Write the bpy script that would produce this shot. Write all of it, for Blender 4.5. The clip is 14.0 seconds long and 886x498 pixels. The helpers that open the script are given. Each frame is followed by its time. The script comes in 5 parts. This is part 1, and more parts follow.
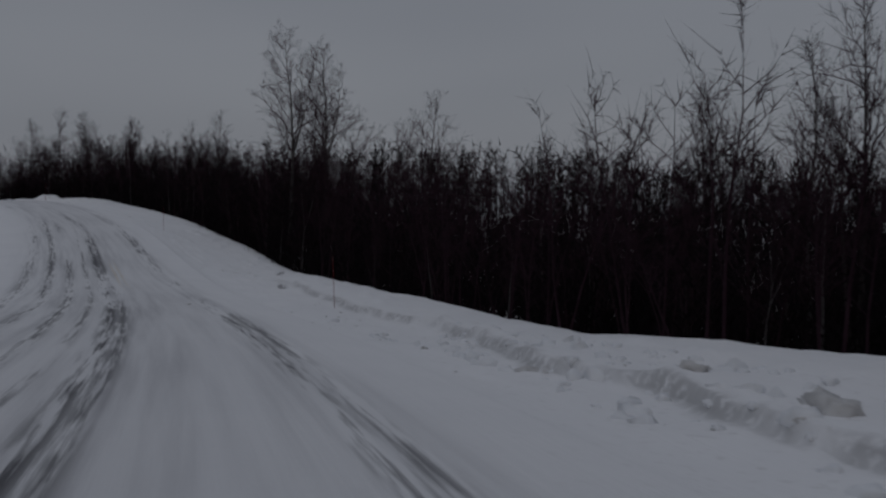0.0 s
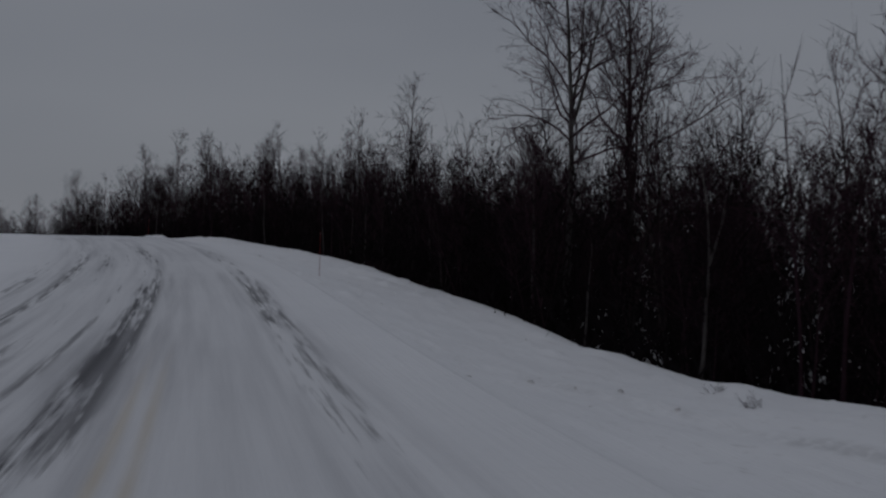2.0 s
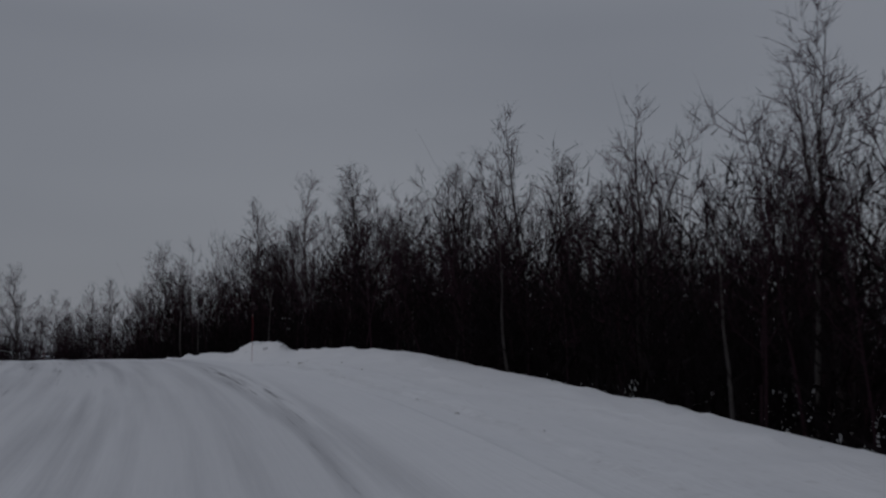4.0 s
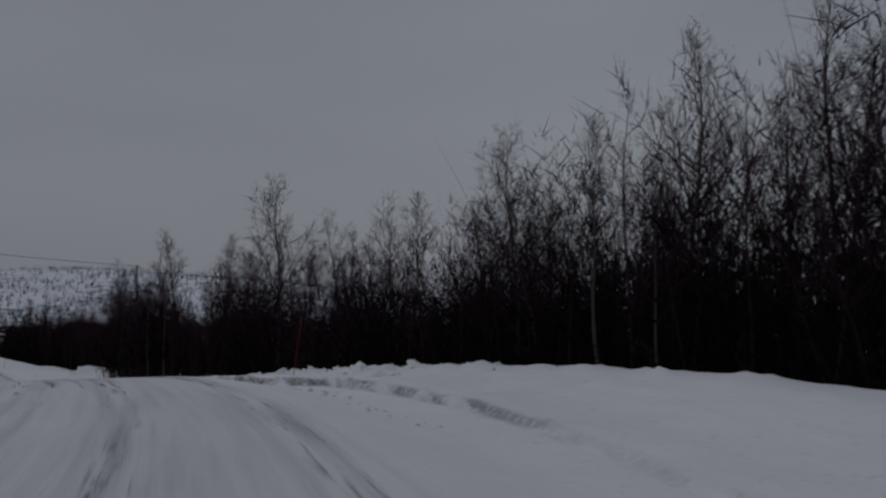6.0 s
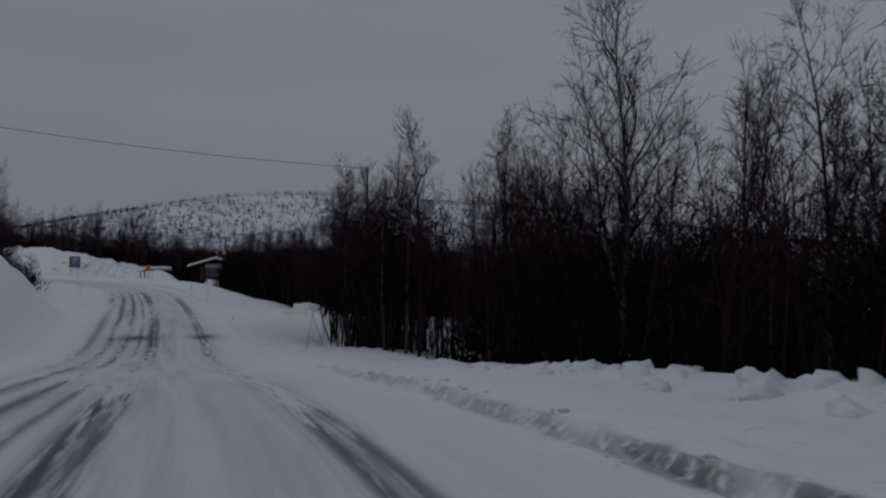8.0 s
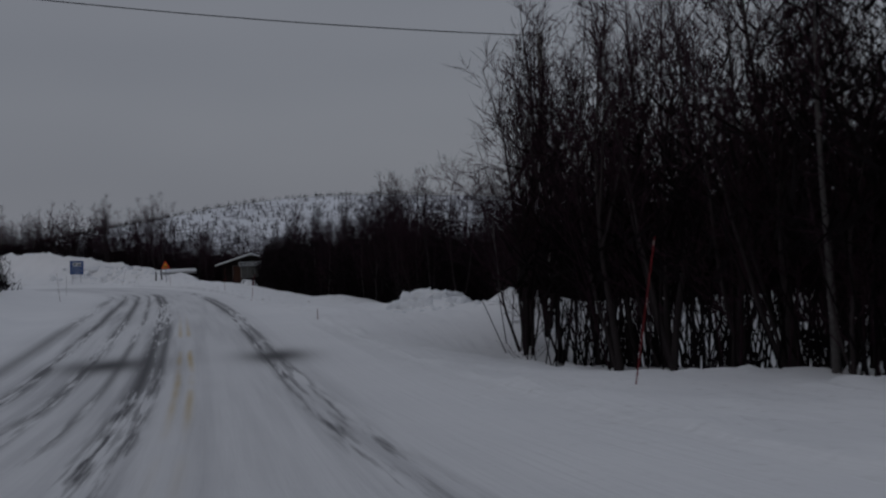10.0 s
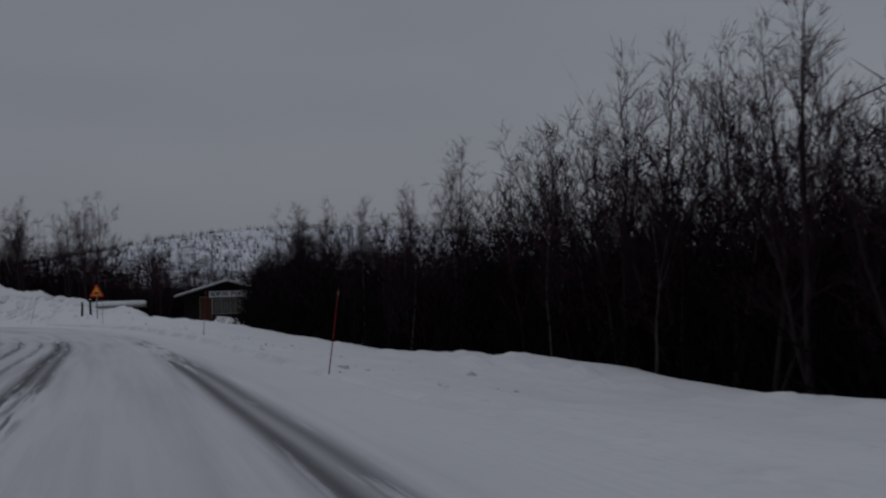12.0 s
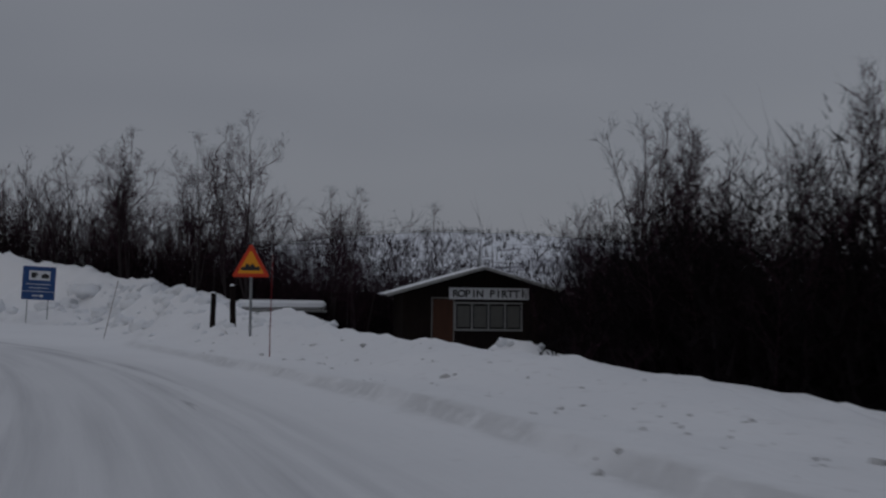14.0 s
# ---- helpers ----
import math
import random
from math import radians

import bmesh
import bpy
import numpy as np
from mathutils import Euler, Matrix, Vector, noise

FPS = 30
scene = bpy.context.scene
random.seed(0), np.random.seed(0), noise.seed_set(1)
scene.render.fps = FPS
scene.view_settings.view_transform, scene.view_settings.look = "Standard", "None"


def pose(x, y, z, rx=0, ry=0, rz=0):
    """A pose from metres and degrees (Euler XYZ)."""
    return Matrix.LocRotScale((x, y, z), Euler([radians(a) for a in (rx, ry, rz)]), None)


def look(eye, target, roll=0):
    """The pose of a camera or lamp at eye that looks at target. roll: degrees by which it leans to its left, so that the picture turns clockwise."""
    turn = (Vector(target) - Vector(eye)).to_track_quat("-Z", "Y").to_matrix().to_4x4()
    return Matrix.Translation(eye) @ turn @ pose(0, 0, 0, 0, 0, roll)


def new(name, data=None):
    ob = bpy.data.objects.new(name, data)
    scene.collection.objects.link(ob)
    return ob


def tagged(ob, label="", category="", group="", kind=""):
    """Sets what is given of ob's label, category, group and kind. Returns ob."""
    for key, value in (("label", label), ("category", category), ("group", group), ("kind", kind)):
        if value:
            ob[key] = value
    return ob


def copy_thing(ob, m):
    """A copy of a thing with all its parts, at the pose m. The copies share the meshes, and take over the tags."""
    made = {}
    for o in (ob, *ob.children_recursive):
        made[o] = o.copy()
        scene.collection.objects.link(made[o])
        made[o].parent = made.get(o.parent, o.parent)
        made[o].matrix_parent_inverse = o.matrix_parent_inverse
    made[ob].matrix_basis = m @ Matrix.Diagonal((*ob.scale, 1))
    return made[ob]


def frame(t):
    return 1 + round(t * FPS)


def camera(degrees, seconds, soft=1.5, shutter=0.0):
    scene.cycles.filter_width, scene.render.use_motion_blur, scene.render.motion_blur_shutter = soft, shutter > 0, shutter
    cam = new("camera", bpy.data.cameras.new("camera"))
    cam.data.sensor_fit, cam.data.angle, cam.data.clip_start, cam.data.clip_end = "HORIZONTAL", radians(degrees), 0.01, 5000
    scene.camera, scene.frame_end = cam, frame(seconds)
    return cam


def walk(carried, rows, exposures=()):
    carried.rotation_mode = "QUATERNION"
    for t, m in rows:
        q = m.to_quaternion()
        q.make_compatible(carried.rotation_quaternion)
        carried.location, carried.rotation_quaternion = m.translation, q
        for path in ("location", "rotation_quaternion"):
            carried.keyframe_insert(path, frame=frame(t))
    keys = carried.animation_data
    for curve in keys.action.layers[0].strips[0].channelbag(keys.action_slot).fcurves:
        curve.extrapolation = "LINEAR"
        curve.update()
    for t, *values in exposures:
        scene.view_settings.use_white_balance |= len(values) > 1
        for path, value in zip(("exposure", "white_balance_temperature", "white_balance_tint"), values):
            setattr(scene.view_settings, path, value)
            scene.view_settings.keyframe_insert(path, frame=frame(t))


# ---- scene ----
PATH = [
    (0.0, -0.000, 0.000, 0.000, -12.125, -1.625, 0.190),
    (0.5, 0.001, 10.662, -0.459, -10.684, -0.765, -0.183),
    (1.0, -0.444, 22.463, -0.837, -8.504, -0.168, 0.129),
    (1.5, -1.094, 33.970, -1.099, -6.742, 0.705, 0.064),
    (2.0, -2.153, 45.724, -1.338, -5.328, 1.607, 0.334),
    (2.2, -2.713, 50.300, -1.316, -4.916, 1.959, 0.651),
    (2.7, -4.064, 62.045, -0.880, -3.698, 2.957, 0.521),
    (3.2, -5.513, 73.969, -0.120, -2.145, 4.407, 0.045),
    (3.7, -7.321, 85.952, 0.796, -0.268, 5.659, -0.452),
    (4.3, -10.350, 100.359, 1.921, 2.395, 5.873, -0.614),
    (4.5, -11.570, 105.171, 2.240, 3.556, 5.380, -0.274),
    (5.0, -14.948, 116.825, 3.030, 7.290, 4.321, -0.024),
    (5.5, -18.712, 127.009, 3.488, 10.624, 3.286, 0.091),
    (6.0, -23.073, 136.609, 3.578, 15.524, 2.630, -0.106),
    (6.5, -27.049, 144.935, 3.418, 19.683, 2.339, 1.151),
    (7.0, -31.532, 152.961, 3.411, 22.625, 1.676, 1.019),
    (7.5, -35.834, 159.810, 3.201, 24.602, -0.230, 1.454),
    (8.0, -40.814, 167.210, 2.671, 27.092, -0.984, 0.162),
    (8.5, -45.960, 173.801, 2.097, 29.114, -2.660, -0.268),
    (8.7, -48.362, 176.743, 1.805, 30.141, -1.827, -0.891),
    (9.2, -55.031, 184.200, 0.849, 30.571, -1.830, -1.575),
    (9.7, -61.882, 191.954, -0.228, 29.363, -1.185, -2.172),
    (10.2, -68.772, 199.963, -1.244, 27.621, -0.317, -2.554),
    (10.8, -77.056, 210.015, -2.130, 26.376, 0.428, -2.548),
    (11.0, -80.079, 213.421, -2.244, 26.437, 0.825, -1.837),
    (11.5, -87.669, 222.192, -2.292, 26.191, 1.237, -3.032),
    (12.0, -95.608, 231.032, -2.370, 25.797, 1.455, -1.611),
    (12.5, -103.629, 239.928, -2.566, 25.918, 1.165, -1.038),
    (13.0, -111.336, 248.311, -2.722, 26.429, 0.815, -1.645),
    (13.5, -119.846, 257.574, -3.111, 28.721, 1.446, -1.451),
    (14.0, -129.365, 266.863, -3.354, 32.512, 2.342, 0.673),
]


def place(t, x, y, z, yaw, pitch, roll):
    a, b = radians(yaw), radians(pitch)
    ahead = Vector((-math.sin(a) * math.cos(b), math.cos(a) * math.cos(b), math.sin(b)))
    return t, look((x, y, z), Vector((x, y, z)) + ahead * 10, roll)


cam = camera(42.81, 14.0, soft=2.3, shutter=0.1)
walk(cam, [place(*row) for row in PATH], ((0.0, -0.16), (2.2, -0.16), (4.3, 0.0), (14.0, 0.0)))

# ---------------------------------------------------------------- sky and light
SUN_ELEV, SUN_ROT = radians(7), radians(200)
world = bpy.data.worlds.new("overcast_sky")
scene.world = world
world.use_nodes = True
wn, wl = world.node_tree.nodes, world.node_tree.links
wn.clear()
w_out = wn.new("ShaderNodeOutputWorld")
w_bg = wn.new("ShaderNodeBackground")
w_sky = wn.new("ShaderNodeTexSky")
w_sky.sky_type = "NISHITA"
w_sky.sun_disc = False
w_sky.sun_elevation, w_sky.sun_rotation = SUN_ELEV, SUN_ROT
w_sky.air_density, w_sky.dust_density = 1.0, 2.0
w_co = wn.new("ShaderNodeTexCoord")
w_map = wn.new("ShaderNodeMapping")
w_map.inputs["Scale"].default_value = (1.0, 1.0, 3.6)
w_n = wn.new("ShaderNodeTexNoise")
w_n.inputs["Scale"].default_value = 1.5
w_n.inputs["Detail"].default_value = 2.5
w_ramp = wn.new("ShaderNodeValToRGB")
w_ramp.color_ramp.elements[0].position, w_ramp.color_ramp.elements[0].color = 0.30, (1.42, 1.52, 1.80, 1)
w_ramp.color_ramp.elements[1].position, w_ramp.color_ramp.elements[1].color = 0.72, (1.90, 2.00, 2.28, 1)
w_mix = wn.new("ShaderNodeMix")
w_mix.data_type = "RGBA"
w_mix.inputs[0].default_value = 0.96
wl.new(w_co.outputs["Generated"], w_map.inputs["Vector"])
wl.new(w_map.outputs["Vector"], w_n.inputs["Vector"])
wl.new(w_n.outputs["Fac"], w_ramp.inputs["Fac"])
wl.new(w_sky.outputs["Color"], w_mix.inputs[6])
wl.new(w_ramp.outputs["Color"], w_mix.inputs[7])
w_sep = wn.new("ShaderNodeSeparateXYZ")
wl.new(w_co.outputs["Generated"], w_sep.inputs[0])
w_up = wn.new("ShaderNodeMapRange")
for k, v in enumerate((0.28, 1.0, 1.0, 1.55)):
    w_up.inputs[1 + k].default_value = v
wl.new(w_sep.outputs[2], w_up.inputs[0])
w_mul = wn.new("ShaderNodeVectorMath")
w_mul.operation = "SCALE"
wl.new(w_mix.outputs[2], w_mul.inputs[0])
wl.new(w_up.outputs[0], w_mul.inputs["Scale"])
wl.new(w_mul.outputs[0], w_bg.inputs["Color"])
w_bg.inputs["Strength"].default_value = 0.105
wl.new(w_bg.outputs["Background"], w_out.inputs["Surface"])

sun_data = bpy.data.lights.new("sun", "SUN")
sun_data.energy, sun_data.angle, sun_data.color = 0.06, radians(40), (1.0, 0.95, 0.9)
sun_ob = new("sun", sun_data)
sun_ob.matrix_world = look((0, 0, 60), (60 * math.sin(SUN_ROT) * -1, 60 * math.cos(SUN_ROT) * -1, 20))

# ---------------------------------------------------------------- materials


def mat(name, rough=0.8, metal=0.0, color=(0.5, 0.5, 0.5)):
    m = bpy.data.materials.new(name)
    m.use_nodes = True
    b = m.node_tree.nodes["Principled BSDF"]
    b.inputs["Roughness"].default_value = rough
    b.inputs["Metallic"].default_value = metal
    b.inputs["Base Color"].default_value = (*color, 1)
    return m


def node(m, kind, **vals):
    n = m.node_tree.nodes.new(kind)
    for k, v in vals.items():
        n.inputs[k].default_value = v
    return n


def wire(m, a, b):
    m.node_tree.links.new(a, b)


def math_node(m, op, a, b=None, clamp=False):
    n = m.node_tree.nodes.new("ShaderNodeMath")
    n.operation, n.use_clamp = op, clamp
    for k, v in enumerate((a, b)):
        if v is None:
            continue
        if isinstance(v, (int, float)):
            n.inputs[k].default_value = v
        else:
            wire(m, v, n.inputs[k])
    return n.outputs[0]


def mix_color(m, fac, a, b):
    n = m.node_tree.nodes.new("ShaderNodeMix")
    n.data_type = "RGBA"
    for k, v in ((0, fac), (6, a), (7, b)):
        if isinstance(v, (int, float)):
            n.inputs[k].default_value = v
        elif isinstance(v, tuple):
            n.inputs[k].default_value = (*v, 1)
        else:
            wire(m, v, n.inputs[k])
    return n.outputs[2]


def noisy(name, dark, light, scale, rough=0.8, bump=0.2, detail=6.0, stretch=(1, 1, 1), metal=0.0, random_amount=0.0, gloss=0.3):
    """A surface that varies between two colours at two scales, with fine relief."""
    m = mat(name, rough, metal)
    b = m.node_tree.nodes["Principled BSDF"]
    b.inputs["Specular IOR Level"].default_value = gloss
    co = node(m, "ShaderNodeTexCoord")
    mp = node(m, "ShaderNodeMapping", Scale=stretch)
    wire(m, co.outputs["Object"], mp.inputs["Vector"])
    n1 = node(m, "ShaderNodeTexNoise", Scale=scale, Detail=detail)
    n2 = node(m, "ShaderNodeTexNoise", Scale=scale * 0.13, Detail=3.0)
    wire(m, mp.outputs["Vector"], n1.inputs["Vector"])
    wire(m, mp.outputs["Vector"], n2.inputs["Vector"])
    f = math_node(m, "ADD", math_node(m, "MULTIPLY", n1.outputs["Fac"], 0.6), math_node(m, "MULTIPLY", n2.outputs["Fac"], 0.6))
    if random_amount:
        oi = node(m, "ShaderNodeObjectInfo")
        f = math_node(m, "ADD", f, math_node(m, "MULTIPLY", math_node(m, "SUBTRACT", oi.outputs["Random"], 0.5), random_amount))
    f = math_node(m, "MULTIPLY", math_node(m, "SUBTRACT", f, 0.3), 1.7, True)
    wire(m, mix_color(m, f, dark, light), b.inputs["Base Color"])
    bp = node(m, "ShaderNodeBump", Strength=bump, Distance=0.02)
    wire(m, n1.outputs["Fac"], bp.inputs["Height"])
    wire(m, bp.outputs["Normal"], b.inputs["Normal"])
    return m


def snow_ground():
    """Snow with worn wheel tracks: the map's u runs along the road and v across it, in metres."""
    m = mat("snow_ground", 0.7)
    b = m.node_tree.nodes["Principled BSDF"]
    uv = node(m, "ShaderNodeUVMap")
    uv.uv_map = "road"
    sep = node(m, "ShaderNodeSeparateXYZ")
    wire(m, uv.outputs["UV"], sep.inputs[0])
    s, d = sep.outputs[0], sep.outputs[1]
    obj = node(m, "ShaderNodeTexCoord").outputs["Object"]

    def streak(along, across, scale, detail=4.0):
        mp = node(m, "ShaderNodeMapping", Scale=(along, across, 1))
        wire(m, uv.outputs["UV"], mp.inputs["Vector"])
        n = node(m, "ShaderNodeTexNoise", Scale=scale, Detail=detail)
        wire(m, mp.outputs["Vector"], n.inputs["Vector"])
        return n.outputs["Fac"]

    wob = math_node(m, "MULTIPLY", math_node(m, "SUBTRACT", streak(0.03, 0.0, 1.0, 2.0), 0.5), 0.6)
    dw = math_node(m, "ADD", d, wob)

    def band(centre, width):
        q = math_node(m, "DIVIDE", math_node(m, "SUBTRACT", dw, centre), width)
        q = math_node(m, "MULTIPLY", math_node(m, "MULTIPLY", q, q), -1.0)
        return math_node(m, "POWER", 2.718, q)

    fine = streak(0.30, 12.0, 1.0, 6.0)
    dash = streak(0.42, 7.0, 1.0, 5.0)
    patchy = streak(0.045, 0.5, 1.0, 3.0)
    tracks = None
    for centre, width, much in ((-1.35, 0.17, 1.0), (-1.05, 0.12, 0.8), (1.28, 0.13, 0.9), (1.55, 0.11, 0.75), (-1.95, 0.10, 0.7), (-2.65, 0.16, 0.85), (-3.5, 0.18, 0.9), (-4.5, 0.25, 0.6)):
        one = math_node(m, "MULTIPLY", band(centre, width), much)
        tracks = one if tracks is None else math_node(m, "ADD", tracks, one)
    soft_tracks = math_node(m, "ADD", math_node(m, "ADD", band(-1.2, 0.60), band(1.4, 0.50)), math_node(m, "ADD", band(-3.3, 1.3), math_node(m, "MULTIPLY", band(0.0, 1.2), 0.55)))
    worn = math_node(m, "ADD", math_node(m, "MULTIPLY", fine, 0.55), math_node(m, "MULTIPLY", patchy, 0.9))
    worn = math_node(m, "ADD", worn, math_node(m, "MULTIPLY", dash, 0.6))
    wear = node(m, "ShaderNodeAttribute")
    wear.attribute_name = "wear"
    worn = math_node(m, "ADD", worn, math_node(m, "MULTIPLY", math_node(m, "SUBTRACT", wear.outputs["Fac"], 1.0), 0.16))
    worn = math_node(m, "MULTIPLY", math_node(m, "SUBTRACT", worn, 1.02), 7.0, True)
    bare = math_node(m, "MULTIPLY", math_node(m, "MULTIPLY", tracks, worn), 0.95, True)
    lines = math_node(m, "MULTIPLY", math_node(m, "SUBTRACT", streak(0.09, 2.9, 1.0, 7.0), 0.42), 2.7, True)
    grime = math_node(m, "MULTIPLY", math_node(m, "MULTIPLY", soft_tracks, lines), math_node(m, "MULTIPLY", patchy, 1.35), True)
    # the road is worn only between its edges
    on_road = math_node(m, "MULTIPLY", math_node(m, "LESS_THAN", d, 4.6), math_node(m, "GREATER_THAN", d, -6.8))
    bare = math_node(m, "MULTIPLY", bare, on_road)
    grime = math_node(m, "MULTIPLY", grime, on_road)
    # bare asphalt where the culvert crosses
    q = math_node(m, "DIVIDE", math_node(m, "SUBTRACT", s, 240.0), 1.8)
    cross = math_node(m, "POWER", 2.718, math_node(m, "MULTIPLY", math_node(m, "MULTIPLY", q, q), -1.0))
    cross = math_node(m, "MULTIPLY", cross, math_node(m, "ADD", band(-2.2, 1.1), band(1.5, 0.75)), True)
    cross = math_node(m, "MULTIPLY", cross, on_road)
    big = node(m, "ShaderNodeTexNoise", Scale=0.35, Detail=6.0)
    wire(m, obj, big.inputs["Vector"])
    tiny = node(m, "ShaderNodeTexNoise", Scale=5.0, Detail=8.0)
    wire(m, obj, tiny.inputs["Vector"])
    base = mix_color(m, big.outputs["Fac"], (0.82, 0.825, 0.84), (0.92, 0.92, 0.925))
    # grit thrown on the verge
    grit = math_node(m, "MULTIPLY", math_node(m, "SUBTRACT", tiny.outputs["Fac"], 0.60), 5.0, True)
    q = math_node(m, "DIVIDE", math_node(m, "SUBTRACT", d, 6.0), 3.2)
    verge = math_node(m, "POWER", 2.718, math_node(m, "MULTIPLY", math_node(m, "MULTIPLY", q, q), -1.0))
    base = mix_color(m, math_node(m, "MULTIPLY", math_node(m, "MULTIPLY", grit, verge), 0.45), base, (0.36, 0.34, 0.32))
    # dirt on the cut face of the ploughed ledge, and near the start its lip's painted shadow
    at = node(m, "ShaderNodeAttribute")
    at.attribute_name = "dirt_and_shade"
    mottle = math_node(m, "MULTIPLY", math_node(m, "SUBTRACT", tiny.outputs["Fac"], 0.29), 5.0, True)
    base = mix_color(m, math_node(m, "MULTIPLY", math_node(m, "MULTIPLY", at.outputs["Fac"], mottle), 1.0, True), base, (0.075, 0.072, 0.07))
    # packed, slightly dirty snow where the traffic runs
    q = math_node(m, "DIVIDE", math_node(m, "ADD", d, 1.4), 3.6)
    packed = math_node(m, "POWER", 2.718, math_node(m, "MULTIPLY", math_node(m, "POWER", math_node(m, "ABSOLUTE", q), 4.0), -1.0))
    base = mix_color(m, math_node(m, "MULTIPLY", packed, math_node(m, "ADD", math_node(m, "MULTIPLY", patchy, 0.5), 0.15)), base, (0.52, 0.52, 0.53))
    col = mix_color(m, grime, base, (0.30, 0.30, 0.32))
    col = mix_color(m, bare, col, (0.05, 0.05, 0.057))
    col = mix_color(m, cross, col, (0.05, 0.05, 0.055))
    # worn yellow centre line, seen only where the snow is thin
    yl = math_node(m, "MULTIPLY", math_node(m, "ADD", band(-0.42, 0.06), band(-0.66, 0.06)), math_node(m, "MULTIPLY", math_node(m, "SUBTRACT", streak(0.12, 0.6, 1.0, 3.0), 0.36), 6.0, True))
    q = math_node(m, "DIVIDE", math_node(m, "SUBTRACT", s, 240.0), 11.0)
    yz = math_node(m, "POWER", 2.718, math_node(m, "MULTIPLY", math_node(m, "MULTIPLY", q, q), -1.0))
    q = math_node(m, "DIVIDE", math_node(m, "SUBTRACT", s, 54.0), 6.0)
    yz2 = math_node(m, "POWER", 2.718, math_node(m, "MULTIPLY", math_node(m, "MULTIPLY", q, q), -1.0))
    yz = math_node(m, "ADD", yz, math_node(m, "MULTIPLY", yz2, 0.32))
    col = mix_color(m, math_node(m, "MULTIPLY", math_node(m, "MULTIPLY", yl, yz), 1.0, True), col, (0.52, 0.36, 0.08))
    wire(m, col, b.inputs["Base Color"])
    h = math_node(m, "ADD", math_node(m, "MULTIPLY", tiny.outputs["Fac"], 0.5), math_node(m, "MULTIPLY", fine, 0.6))
    bp = node(m, "ShaderNodeBump", Strength=0.5, Distance=0.05)
    wire(m, h, bp.inputs["Height"])
    wire(m, bp.outputs["Normal"], b.inputs["Normal"])
    return m


SNOW_GROUND = snow_ground()
SNOW = noisy("snow", (0.72, 0.74, 0.77), (0.88, 0.89, 0.90), 4.0, 0.7, 0.5)
DIRTY_SNOW = noisy("dirty_snow", (0.36, 0.35, 0.34), (0.78, 0.78, 0.78), 7.0, 0.85, 0.6)
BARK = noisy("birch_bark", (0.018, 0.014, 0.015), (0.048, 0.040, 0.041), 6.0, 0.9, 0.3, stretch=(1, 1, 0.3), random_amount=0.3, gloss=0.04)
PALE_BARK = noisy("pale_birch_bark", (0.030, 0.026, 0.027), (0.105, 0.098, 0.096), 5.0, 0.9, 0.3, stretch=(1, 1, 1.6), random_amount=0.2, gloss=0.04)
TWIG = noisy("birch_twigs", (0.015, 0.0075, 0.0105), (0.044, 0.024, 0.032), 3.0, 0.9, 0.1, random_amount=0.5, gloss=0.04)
# near-black: the shade inside the wood is put into the stems' colour
SHADE_DARK_SCRUB = noisy("shade_dark_stems", (0.005, 0.004, 0.0045), (0.014, 0.0105, 0.012), 2.0, 0.95, 0.1, gloss=0.04)
RED_PAINT = noisy("red_paint", (0.13, 0.006, 0.009), (0.21, 0.011, 0.014), 9.0, 0.5, 0.1)
STAKE_TOP = mat("reflective_tape", 0.5, 0.0, (0.22, 0.16, 0.15))
DARK_STAKE = noisy("dark_stake_paint", (0.06, 0.03, 0.03), (0.13, 0.06, 0.055), 9.0, 0.6, 0.1)
GREY_WOOD = noisy("weathered_wood", (0.10, 0.095, 0.09), (0.27, 0.26, 0.245), 7.0, 0.9, 0.4, stretch=(2, 2, 0.15))
DARK_WOOD = noisy("dark_stained_boards", (0.008, 0.006, 0.006), (0.022, 0.016, 0.014), 6.0, 0.8, 0.3, stretch=(1, 1, 0.2), gloss=0.04)
RED_WOOD = noisy("brown_red_door_paint", (0.040, 0.015, 0.007), (0.070, 0.025, 0.011), 5.0, 0.7, 0.2, stretch=(1, 1, 0.2))
WHITE_WOOD = noisy("white_trim_paint", (0.17, 0.17, 0.165), (0.30, 0.30, 0.29), 6.0, 0.6, 0.2)
BLIND = noisy("window_board_paint", (0.075, 0.075, 0.068), (0.12, 0.12, 0.11), 3.0, 0.6, 0.1)
BLACK = mat("black_paint", 0.6, 0.0, (0.012, 0.012, 0.013))
STEEL = noisy("galvanised_steel", (0.20, 0.21, 0.22), (0.34, 0.35, 0.36), 12.0, 0.45, 0.1, metal=0.7)
SIGN_BLUE = noisy("blue_sign_sheet", (0.015, 0.05, 0.16), (0.02, 0.07, 0.21), 3.0, 0.4, 0.02)
SIGN_WHITE = noisy("white_sign_sheet", (0.55, 0.56, 0.58), (0.68, 0.69, 0.70), 3.0, 0.4, 0.02)
SIGN_RED = noisy("red_sign_sheet", (0.50, 0.03, 0.015), (0.64, 0.06, 0.02), 3.0, 0.35, 0.02)
SIGN_YELLOW = noisy("yellow_sign_sheet", (0.68, 0.26, 0.015), (0.80, 0.33, 0.02), 3.0, 0.35, 0.02)
CABLE = mat("black_cable", 0.6, 0.0, (0.02, 0.02, 0.022))
GLASS_DARK = mat("window_glass", 0.08, 0.0, (0.02, 0.022, 0.025))


